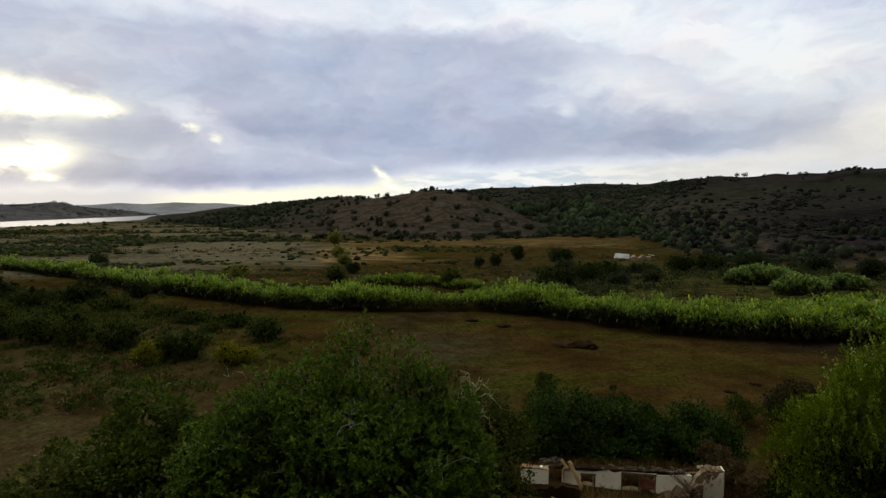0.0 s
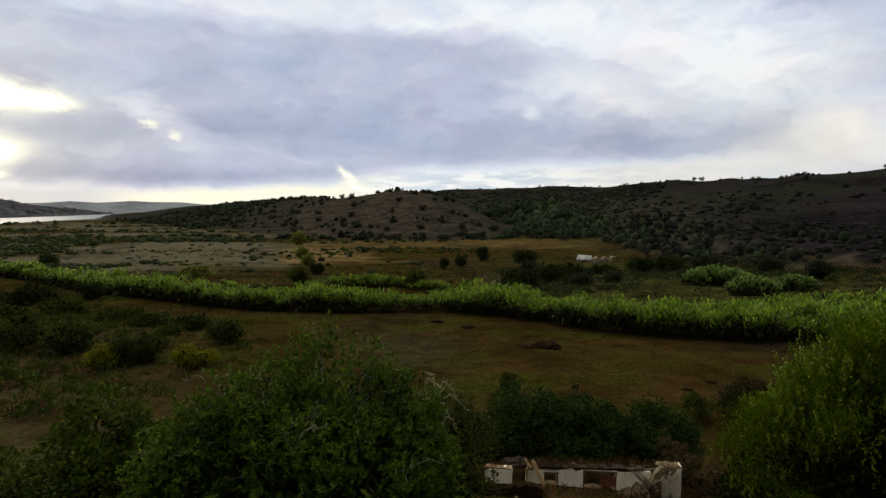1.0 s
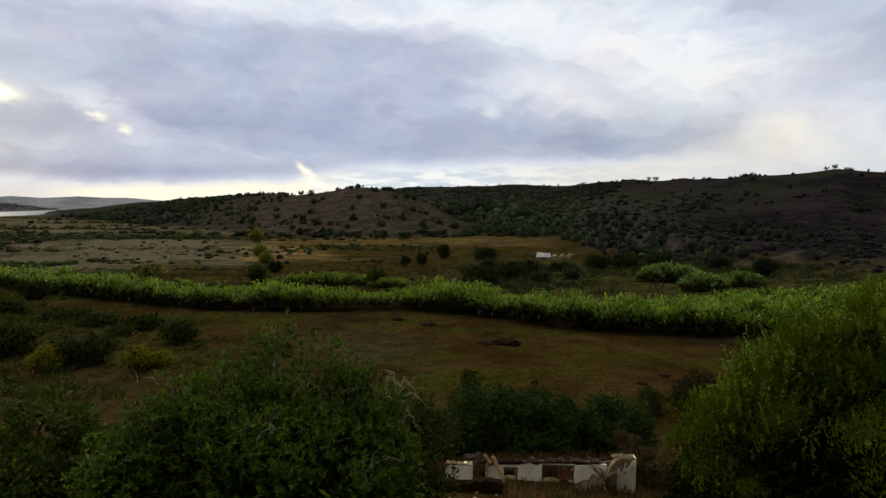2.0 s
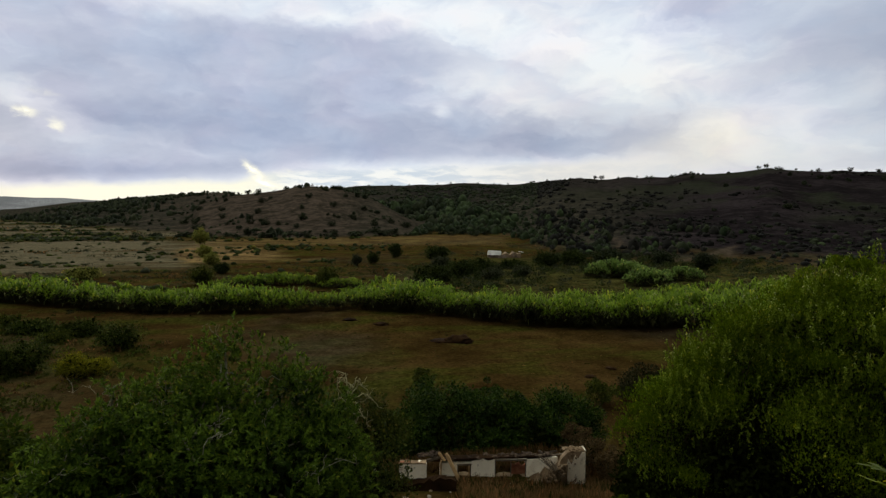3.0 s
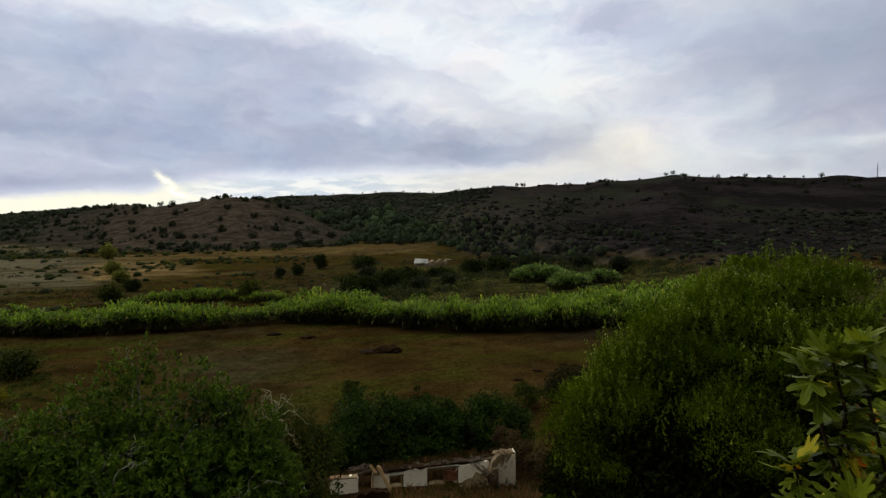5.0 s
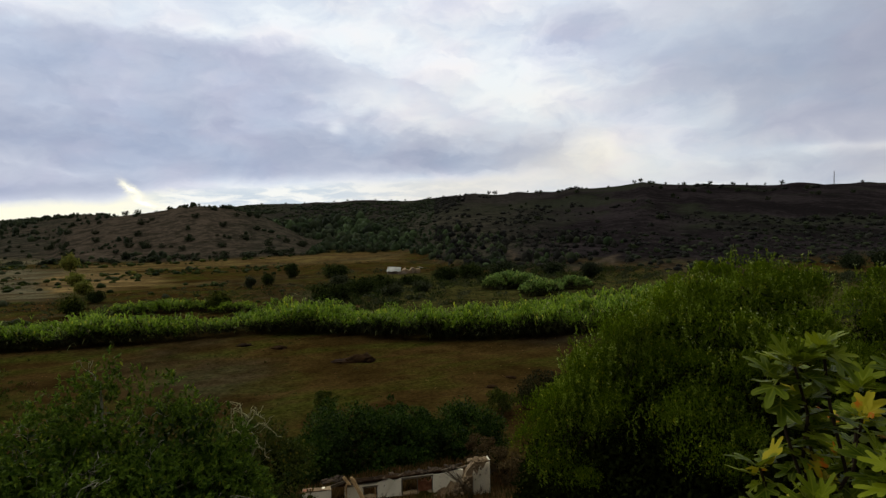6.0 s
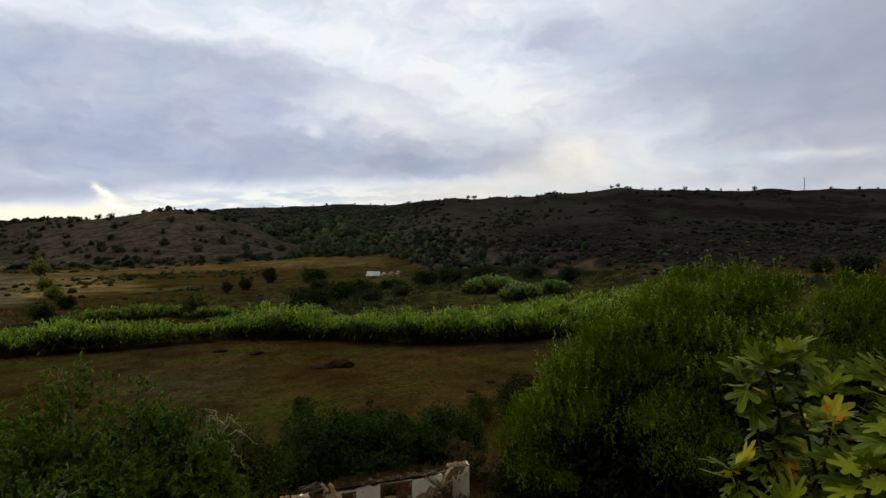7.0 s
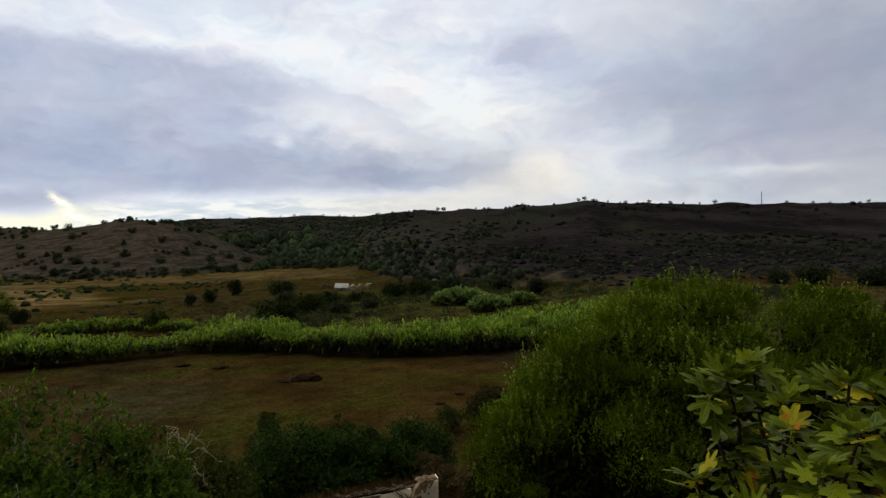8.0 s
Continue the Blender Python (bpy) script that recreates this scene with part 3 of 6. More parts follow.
def build_ground():
    aa = np.radians(np.concatenate([np.arange(-82, -42, 0.8), np.arange(-42, 70, 0.5), np.arange(70, 100, 0.8), np.arange(100, 278, 4.0)]))
    rr = np.concatenate([[0.0], np.exp(np.arange(math.log(0.6), math.log(40), 0.04)), np.exp(np.arange(math.log(40), math.log(4900), 0.019))])
    ang, rad = np.meshgrid(aa, rr)
    x, y = rad * np.sin(ang), rad * np.cos(ang)
    a = np.degrees(np.arctan2(x, y))
    z = height(x, y)
    x0, y0, rad0 = x / UNIT, y / UNIT, rad / UNIT
    rows, cols = x.shape
    i, j = np.meshgrid(np.arange(rows - 1), np.arange(cols), indexing="ij")
    k2 = (j + 1) % cols
    faces = np.stack([i * cols + j, i * cols + k2, (i + 1) * cols + k2, (i + 1) * cols + j], -1).reshape(-1, 4)
    me = mesh_np("ground", np.stack([x, y, z], -1).reshape(-1, 3), faces, ground_mat, True)
    wob = noise2(x0 * 0.06, y0 * 0.06, 41, 4)
    s_hill = np.maximum(*slope_at(a, rad0))
    hill = smooth01((s_hill + wob * 0.05) / 0.08)
    bare = np.maximum(smooth01((slope_at(a, rad0)[1] + wob * 0.12) / 0.12), 0.75 * smooth01((-2 - a + wob * 4) / 5)) * smooth01((a + 16 + wob * 6) / 6) * (1 - 0.6 * smooth01((a - 0.5 + wob * 3) / 4)) * hill
    burnt = np.maximum(smooth01((a - 22 + wob * 6 + (rad0 - 400) * 0.012) / 10), 0.85 * smooth01((a - 3 + wob * 5) / 6) * smooth01((slope_at(a, rad0)[0] - 0.30 + wob * 0.12) / 0.25)) * hill
    burnt = burnt * (1 - 0.30 * smooth01((37 - a + wob * 5) / 8))
    gold = 0.30 * smooth01((rad0 - 186 + wob * 16) / 14) * smooth01((246 - rad0 + wob * 10) / 10) * smooth01((a + 13 + wob * 3) / 3) * smooth01((20 - a) / 3)
    gold = np.maximum(gold, smooth01((rad0 - 130 + wob * 22) / 8) * smooth01((192 - rad0 + wob * 14) / 8) * smooth01((a + 13 + wob * 2) / 1.5) * smooth01((-1 - a + wob * 8) / 8) * 0.85)
    right = smooth01((a - 40) / 6) * smooth01((rad0 - 118) / 10) * smooth01((165 - rad0) / 10)
    gold = np.maximum(gold, right * 0.2) * (1 - hill)
    pale = smooth01((rad0 - 112 + wob * 26) / 30) * smooth01((-6 - a + wob * 6) / 7) * (1 - hill * 0.8)
    pale = pale * (1 - 0.92 * smooth01((pasture_scrub(x0, y0) + 0.04) / 0.16)) * (1 - 0.3 * smooth01((rad0 - 480) / 120)) * (1 - np.clip(gold, 0, 1))
    pale = np.maximum(pale, smooth01((-15 - a + wob * 4) / 12) * smooth01((78 - rad0) / 20) * smooth01((rad0 - 20) / 6) * 0.18)
    track = sum(np.exp(-(line_distance(x0, y0, line) / 0.9) ** 2) for line in TRACKS[:3]) + 0.5 * np.exp(-(line_distance(x0, y0, TRACKS[3]) / 0.6) ** 2)
    rough = 0.75 * smooth01((a - 9 + wob * 6) / 8) * smooth01((rad0 - 60) / 12) * smooth01((150 - rad0 + wob * 20) / 20) * (1 - hill)
    # How much haze grey the far ground takes, by distance.
    shore_haze = smooth01((rad0 - 780) / 120) * smooth01((-26.5 - a) / 2)
    far_haze = smooth01((rad0 - 2350) / 300)
    for name, values in (("hill", hill), ("bare", bare), ("burnt", burnt), ("rough", rough), ("gold", gold), ("pale", pale), ("track", np.clip(track, 0, 0.85)), ("shore_haze", shore_haze), ("far_haze", far_haze)):
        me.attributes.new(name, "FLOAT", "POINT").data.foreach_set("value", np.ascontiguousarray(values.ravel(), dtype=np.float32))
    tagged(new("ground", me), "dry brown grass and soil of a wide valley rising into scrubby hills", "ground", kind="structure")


def build_water():
    aa = np.concatenate([np.arange(-80, -40, 4.0), np.arange(-40, -24.6, 0.4)])
    near_r, far_r = table(aa, SHORE, 1) * 0.97, table(aa, SHORE, 2) * 1.03
    s = np.linspace(0, 1, 5)[:, None]
    rad = near_r + (far_r - near_r) * s
    x, y = UNIT * rad * np.sin(np.radians(aa)), UNIT * rad * np.cos(np.radians(aa))
    rows, cols = x.shape
    i, j = np.meshgrid(np.arange(rows - 1), np.arange(cols - 1), indexing="ij")
    faces = np.stack([i * cols + j, i * cols + j + 1, (i + 1) * cols + j + 1, (i + 1) * cols + j], -1).reshape(-1, 4)
    me = mesh_np("water", np.stack([x, y, np.full_like(x, -0.4)], -1).reshape(-1, 3), faces[:, ::-1], water_mat, True)
    tagged(new("water", me), "pale grey estuary water between low banks", "water", kind="structure")


build_ground()
build_water()


# ---- trees and shrubs ----
def crown_mesh(rng, wide, tall, clumps, per, leaf, mat, low=0.0, ragged=0.3, upright=0.3, clump=0.16):
    """A crown of leaves gathered in rounded clumps inside an uneven outline, its foot at z = low. Returns the mesh and the clump centres."""
    way = unit(rng.normal(size=(clumps, 3)))
    lump = 1 + ragged * np.array([noise.noise(Vector(w) * 1.7 + Vector((wide, tall, clumps * 0.01))) for w in way]) + rng.normal(size=clumps) * ragged * 0.2
    depth = rng.uniform(0.25, 1.0, clumps) ** 0.35 * (1 - clump)
    centre = way * (lump * depth)[:, None] * np.array([wide / 2, wide / 2, tall / 2])
    centre[:, 2] += low + tall / 2
    size = clump * wide * rng.uniform(0.55, 1.25, clumps)
    puff_way = unit(rng.normal(size=(clumps * per, 3)))
    base = np.repeat(centre, per, 0) + puff_way * (rng.uniform(0.1, 1.0, clumps * per) ** 0.4 * np.repeat(size, per))[:, None] * np.array([1, 1, 0.8])
    base[:, 2] = np.maximum(base[:, 2], low * 0.6 + 0.02)
    aim = unit(puff_way * 0.7 + rng.normal(size=base.shape) * 0.55 + np.array([0, 0, upright]))
    length = leaf * rng.uniform(0.6, 1.35, len(base))
    outer = blades(base, aim, length, length * rng.uniform(0.4, 0.62, len(base)), rng=rng, facing=puff_way * 0.35 + np.array([0, 0, 0.9]), loose=0.5)
    # Deep leaves take the darker colour, shade put into the crown.
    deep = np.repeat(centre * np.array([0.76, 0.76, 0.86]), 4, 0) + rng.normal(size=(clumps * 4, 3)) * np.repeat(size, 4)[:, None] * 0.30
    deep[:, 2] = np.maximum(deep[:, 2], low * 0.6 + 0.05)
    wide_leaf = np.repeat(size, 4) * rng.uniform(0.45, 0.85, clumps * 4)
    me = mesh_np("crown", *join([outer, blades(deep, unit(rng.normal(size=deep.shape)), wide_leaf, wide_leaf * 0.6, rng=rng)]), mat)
    me.materials.append(leaf_shade)
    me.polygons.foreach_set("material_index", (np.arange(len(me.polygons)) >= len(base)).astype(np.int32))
    return me, centre


def trunk_mesh(rng, tall, thick, tips, mat, fork=0.3, sides=6):
    """A tapered trunk that forks into crooked limbs towards the given tips."""
    top = np.array([rng.normal() * 0.05 * tall, rng.normal() * 0.05 * tall, tall * fork])
    pieces = [tube(bend((0, 0, -0.25), top, 0.0, rng, 5, 0.03), np.linspace(thick, thick * 0.72, 5), sides + 2)]
    for tip in tips:
        knee = top + (np.asarray(tip) - top) * 0.45 + rng.normal(size=3) * 0.06 * tall
        line = np.concatenate([bend(top, knee, 0.02 * tall, rng, 4), bend(knee, tip, 0.0, rng, 4)[1:]])
        pieces.append(tube(line, np.linspace(thick * 0.55, thick * 0.06, len(line)), sides))
    return mesh_np("trunk", *join(pieces), mat, True)


def tree(name, label, category, x, y, tall, wide, leaf, mat, clumps=60, per=30, fork=0.3, low=None, thick=None, wood=None, seed=1, ragged=0.3, group="", upright=0.3, z=None, limbs=7, clump=0.16):
    rng = np.random.default_rng(seed)
    root = thing(name, pose(x, y, h1(x, y) if z is None else z, 0, 0, rng.uniform(0, 360)), label, category, group)
    low = tall * 0.1 if low is None else low
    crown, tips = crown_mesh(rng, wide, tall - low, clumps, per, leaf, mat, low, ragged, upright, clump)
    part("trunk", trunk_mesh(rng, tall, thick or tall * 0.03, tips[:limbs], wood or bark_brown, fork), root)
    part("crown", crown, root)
    return root


def lobe_points(rng, lobes, each, origin):
    """Bough ends over a group of rounded lobes (azimuth, distance, angle of the top, width): places, outward ways."""
    places, outs = [], []
    for a, r, e, wide in lobes:
        x, y, _ = polar(a, r)
        foot, top = h1(x, y), EYE + r * math.tan(radians(e))
        centre = np.array([x, y, foot + (top - foot) * 0.45]) - origin
        half = np.array([wide / 2, wide / 2, (top - foot) * 0.55])
        way = rng.normal(size=(each, 3))
        way[:, 2] = np.abs(way[:, 2]) * 1.2 - 0.5
        way = unit(way)
        lump = 1 + 0.09 * noise2(way[:, 0] * 2.5 + a, way[:, 1] * 2.5 + way[:, 2] * 2, int(abs(a)), 3)
        places.append(centre + way * half * (lump * rng.uniform(0.55, 1.0, each) ** 0.4)[:, None])
        outs.append(unit(way / half))
    return np.concatenate(places), np.concatenate(outs)


def inner_leaves(rng, lobes, each, origin, leaf, reach=0.86):
    """Larger leaves deep inside the lobes, which close the crown."""
    places = []
    for a, r, e, wide in lobes:
        x, y, _ = polar(a, r)
        foot, top = h1(x, y), EYE + r * math.tan(radians(e))
        centre = np.array([x, y, foot + (top - foot) * 0.42]) - origin
        half = np.array([wide / 2, wide / 2, (top - foot) * 0.52])
        places.append(centre + unit(rng.normal(size=(each, 3))) * half * rng.uniform(0.1, reach, (each, 1)) ** 0.5)
    p = np.concatenate(places)
    length = leaf * rng.uniform(0.6, 1.3, len(p))
    return blades(p, unit(rng.normal(size=p.shape)), length, length * 0.45, rng=rng)


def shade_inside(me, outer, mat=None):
    """Gives the inner leaves a darker material that stands for shade in the crown."""
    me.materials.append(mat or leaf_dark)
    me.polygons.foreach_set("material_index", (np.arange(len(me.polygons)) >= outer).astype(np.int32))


# the broad tree on the slope below the camera, with grey twigs standing out of it
def near_tree():
    rng = np.random.default_rng(7)
    x, y, _ = polar(-9.5, 11.2)
    base = h1(x, y)
    origin = np.array([x, y, base])
    root = thing("carob_tree", pose(x, y, base), "broad evergreen tree with glossy green leaves and bare grey twigs", "tree")
    lobes = [(-7.6, 11.2, -11.0, 1.8), (-9.5, 11.3, -12.2, 2.8), (-13.6, 11.0, -13.8, 2.3), (-17.4, 10.6, -14.9, 2.0), (-4.2, 11.0, -13.4, 2.4), (-1.0, 11.0, -15.3, 2.2),
             (0.6, 11.0, -19.6, 1.5), (-19.8, 10.4, -17.2, 1.7), (-22.2, 10.1, -19.9, 1.5), (-22.0, 9.8, -23.4, 1.6), (-12.0, 9.8, -19.0, 2.4), (-5.0, 9.8, -19.5, 2.4)]
    bough, out = lobe_points(rng, lobes, 80, origin)
    sprays = 11
    spot = np.repeat(bough, sprays, 0) + unit(rng.normal(size=(len(bough) * sprays, 3))) * rng.uniform(0.05, 0.44, (len(bough) * sprays, 1))
    # the top of the crown is thin and lets the sky and field through
    airy = rng.random(len(spot)) < 1.0 - 0.48 * smooth01((spot[:, 2] / spot[:, 2].max() - 0.62) / 0.25)
    spot, out_of = spot[airy], np.repeat(out, sprays, 0)[airy]
    axis = unit(out_of * 0.6 + np.array([0, 0, 0.5]) + rng.normal(size=spot.shape) * 0.4)
    per = 13
    d = np.repeat(axis, per, 0)
    aim = unit(d * 0.55 + rng.normal(size=d.shape) * 0.5)
    at = np.repeat(spot, per, 0) + d * rng.uniform(-0.07, 0.05, (len(d), 1))
    length = rng.uniform(0.06, 0.115, len(d))
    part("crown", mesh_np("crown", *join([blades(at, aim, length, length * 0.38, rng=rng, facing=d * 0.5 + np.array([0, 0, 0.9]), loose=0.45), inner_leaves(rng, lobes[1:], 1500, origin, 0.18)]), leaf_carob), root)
    # Darker leaf colour inside the crown stands for its shade.
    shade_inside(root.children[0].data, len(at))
    tips = [b - o * 0.15 for b, o in zip(bough[::9], out[::9])]
    part("trunk", trunk_mesh(rng, 4.4, 0.19, tips, bark_grey, 0.22, 6), root, "grey forked trunk")
    high = [k for k in range(len(bough)) if bough[k][2] > 2.5]
    for k in rng.permutation(high)[:30]:
        start, end = bough[k] - out[k] * 0.5 + rng.normal(size=3) * 0.25, bough[k] + out[k] * rng.uniform(0.12, 0.40) + rng.normal(size=3) * 0.36
        line = bend(start, end, rng.uniform(-0.10, 0.16), rng, 12, 0.05)
        pieces = [tube(line, np.linspace(0.0085, 0.0025, 12), 5)]
        for s in (5, 8, 10):
            side = line[s] + rng.normal(size=3) * 0.13 + out[k] * 0.07
            pieces.append(tube(bend(line[s], side, 0.02, rng, 5, 0.08), np.linspace(0.005, 0.0025, 5), 4))
        part("twig", mesh_np("twig", *join(pieces), bark_grey, True), root)
    return root


def dead_branches():
    """Bare bleached branches that curl out between the tree and the shrubs."""
    rng = np.random.default_rng(12)
    r = 11.6
    x, y, _ = polar(4.4, r)
    base = h1(x, y)
    root = thing("dead_shrub", pose(x, y, base), "leafless shrub of bleached curling grey branches", "shrub")

    def at(a, e, deeper=0.0):
        return np.array(polar(a, r + deeper, EYE + (r + deeper) * math.tan(radians(e)))) - np.array([x, y, base])

    fork = at(2.8, -19.2)
    part("trunk", mesh_np("trunk", *tube(bend((0.05, 0.1, -0.15), fork, 0.10, rng, 8, 0.03), np.linspace(0.045, 0.028, 8), 7), bark_dead, True), root)
    for a, e, sag, deeper in ((1.5, -16.0, -0.10, 0.1), (2.7, -16.3, 0.0, 0.3), (4.2, -17.4, 0.26, -0.2), (5.0, -18.4, 0.30, 0.1), (5.9, -19.3, 0.22, 0.3), (1.2, -19.4, 0.16, -0.2), (4.6, -20.6, 0.12, -0.3), (3.4, -17.6, 0.20, -0.4), (5.2, -21.4, 0.05, 0.0)):
        line = bend(fork + rng.normal(size=3) * 0.03, at(a, e, deeper), sag, rng, 9, 0.035)
        branch = part("branch", mesh_np("branch", *tube(line, np.linspace(0.018, 0.006, 9), 6), bark_dead, True), root)
        for s in (4, 6, 7, 8):
            q = line[s] + np.array([rng.normal() * 0.17, rng.normal() * 0.12, rng.uniform(-0.12, 0.16)])
            part("twig", mesh_np("twig", *tube(bend(line[s], q, rng.uniform(-0.05, 0.08), rng, 6, 0.05), np.linspace(0.008, 0.003, 6), 5), bark_dead, True), branch)


def slivers(base, way, length, width, rng):
    """One small three-cornered leaf for each base point."""
    side = unit(np.cross(way, rng.normal(size=base.shape)))
    mid = base + way * length[:, None] * 0.42 + side * (width * length)[:, None]
    return np.stack([base, mid, base + way * length[:, None]], 1).reshape(-1, 3), np.arange(len(base) * 3).reshape(-1, 3)


def fine_shrub(name, lobes, each, seed, label):
    """A tall dense shrub of upright wands with small leaves, pale at the tips."""
    rng = np.random.default_rng(seed)
    x, y, _ = polar(lobes[0][0], lobes[0][1])
    base = h1(x, y)
    origin = np.array([x, y, base])
    root = thing(name, pose(x, y, base), label, "shrub")
    plume, out = lobe_points(rng, lobes, each, origin)
    own_top = np.repeat(plume[:, 2].reshape(len(lobes), each).max(1), each)
    keep = (plume[:, 2] > 0.70 * own_top) | (rng.random(len(plume)) < 0.05)
    plume, out = plume[keep], out[keep]
    # rounded billows of fine leaves, each with a few wands that stand out of its top
    fluff, wands, per = 780, 14, 22
    size = rng.uniform(0.42, 1.0, len(plume)) ** 1.6 * 0.46
    core = plume - out * size[:, None] * 0.55
    ball = rng.normal(size=(len(core) * fluff, 3))
    ball[:, 2] = np.where(ball[:, 2] < -0.4, -ball[:, 2] * 0.8, ball[:, 2])
    ball = unit(unit(ball) + np.repeat(out, fluff, 0) * 0.35)
    lump = 1 + 0.22 * noise2(ball[:, 0] * 3 + np.repeat(core[:, 0], fluff) * 5, ball[:, 1] * 3 + ball[:, 2] * 3, 3, 2)
    soft = np.repeat(core, fluff, 0) + ball * (np.repeat(size, fluff) * lump * rng.uniform(0.15, 1.0, len(ball)) ** 0.33)[:, None]
    soft_aim = unit(ball * 0.5 + np.array([0, 0, 0.75]) + rng.normal(size=ball.shape) * 0.45)
    fan = unit(rng.normal(size=(len(plume) * wands, 3)) * np.array([1, 1, 0.4]) + np.array([0, 0, 0.7]))
    tip = np.repeat(core, wands, 0) + fan * (np.repeat(size, wands) * rng.uniform(0.95, 1.22, len(fan)) + 0.05)[:, None]
    lean = unit(fan * 0.4 + np.array([0, 0, 0.9]) + rng.normal(size=tip.shape) * 0.12)
    span = rng.uniform(0.10, 0.22, len(tip))
    s = rng.uniform(-1.0, 0.05, (len(tip), per))
    # Only wands high on each lobe carry the paler leaves.
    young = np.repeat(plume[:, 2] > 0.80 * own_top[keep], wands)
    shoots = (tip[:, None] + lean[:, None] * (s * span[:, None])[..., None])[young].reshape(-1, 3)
    d = np.repeat(lean[young], per, 0)
    shoot_aim = unit(d * 0.85 + rng.normal(size=d.shape) * 0.42)
    outer = mesh_np("crown", *slivers(soft, soft_aim, rng.uniform(0.020, 0.044, len(soft)), 0.34 + 0.1 * rng.random(len(soft)), rng), leaf_fine)
    part("crown", outer, root)
    part("shoot_foliage", mesh_np("shoot_foliage", *slivers(shoots, shoot_aim, rng.uniform(0.020, 0.044, len(shoots)), 0.34 + 0.1 * rng.random(len(shoots)), rng), leaf_shoot), root, "paler leaves on the upper shoots")["kind"] = "stuff"
    # Inner leaves coloured near-black to stand for shade inside the shrub.
    inner = mesh_np("inner_crown", *inner_leaves(rng, lobes, 4200, origin, 0.085, 0.80), leaf_shade)
    part("inner_crown", inner, root, "inner leaves darkened to stand for shade")
    upper = (out[:, 2] > 0.4) & (plume[:, 2] > 0.62 * plume[:, 2].max())
    pick = np.repeat(upper, wands) & (rng.random(len(tip)) < 0.55)
    q = np.repeat(tip[pick] + lean[pick] * 0.015, 3, 0) + rng.normal(size=(pick.sum() * 3, 3)) * 0.010
    part("flowering", mesh_np("flowering", *blades(q, unit(np.repeat(lean[pick], 3, 0) + rng.normal(size=q.shape) * 0.6), 0.019, 0.010, rng=rng), leaf_tip), root, "pale green flowering tips")["kind"] = "stuff"
    limbs = []
    for a, r, e, wide in lobes:
        lx, ly, _ = polar(a, r)
        foot = np.array([lx, ly, h1(lx, ly) - 0.2]) - origin
        near = [p for p in plume if np.hypot(*(p - foot)[:2]) < wide * 0.5][:14]
        limbs += [tube(bend(foot + rng.normal(size=3) * 0.08 * np.array([1, 1, 0]), foot + (p - foot) * 0.86, -0.1, rng, 6, 0.03), np.linspace(0.035, 0.006, 6), 5) for p in near]
    part("branching", mesh_np("branching", *join(limbs), bark_brown, True), root, "thin brown branching stems")


def fig_leaf_mesh(seed):
    """A lobed fig leaf with its stalk; it grows along +x from the origin and droops."""
    rng = np.random.default_rng(seed)
    lobes = [(0.0, 1.02, 0.33), (0.84, 0.92, 0.31), (-0.84, 0.92, 0.31), (1.75, 0.62, 0.40), (-1.75, 0.62, 0.40)]
    lobes = [(a + rng.normal() * 0.06, l * rng.uniform(0.9, 1.08), w) for a, l, w in lobes]
    th = np.linspace(-2.75, 2.75, 45)
    rad = np.full_like(th, 0.44)
    ribs = np.zeros_like(th)
    for a, l, w in lobes:
        rad = np.maximum(rad, 0.30 + (l - 0.30) * np.exp(-np.abs((th - a) / w) ** 2.8))
        ribs = np.maximum(ribs, np.clip(1 - np.abs(th - a) / 0.15, 0, 1))
    stalk = 0.42
    scale = 0.078
    outline = np.stack([np.cos(th) * rad + stalk + 0.22, np.sin(th) * rad * 0.95, np.zeros_like(th)], 1)
    inner = np.stack([np.cos(th) * rad * 0.5 + stalk + 0.22, np.sin(th) * rad * 0.48, np.zeros_like(th)], 1)
    hub = np.array([[stalk + 0.10, 0, 0]])
    verts = np.concatenate([outline, inner, hub])
    cup, fold = rng.uniform(-0.34, 0.08), rng.uniform(0.10, 0.45)
    verts[:, 2] = cup * (verts[:, 0] - stalk) ** 2 + fold * np.abs(verts[:, 1]) - 0.22 * verts[:, 1] ** 2 + 0.05 * np.sin(verts[:, 0] * 7 + seed) * np.abs(verts[:, 1])
    m = len(th)
    quads = np.array([(i, i + 1, m + i + 1, m + i) for i in range(m - 1)])
    tris = np.array([(m + i, m + i + 1, 2 * m) for i in range(m - 1)])
    sv, sf = tube([(0, 0, 0), (stalk * 0.5, 0, 0.05), (stalk + 0.12, 0, -0.004)], [0.026, 0.022, 0.018], 5)
    me = mesh_np("leaf", np.concatenate([verts, sv]) * scale, [quads, tris, sf + len(verts)], fig_leaf_mat, True)
    rim = np.concatenate([np.ones(m), np.full(m, 0.3), np.zeros(1), np.full(len(sv), 0.8)]).astype(np.float32)
    me.attributes.new("rim", "FLOAT", "POINT").data.foreach_set("value", rim)
    rib = np.concatenate([ribs * 0.5, ribs, np.ones(1), np.ones(len(sv))]).astype(np.float32)
    me.attributes.new("rib", "FLOAT", "POINT").data.foreach_set("value", rib)
    return me


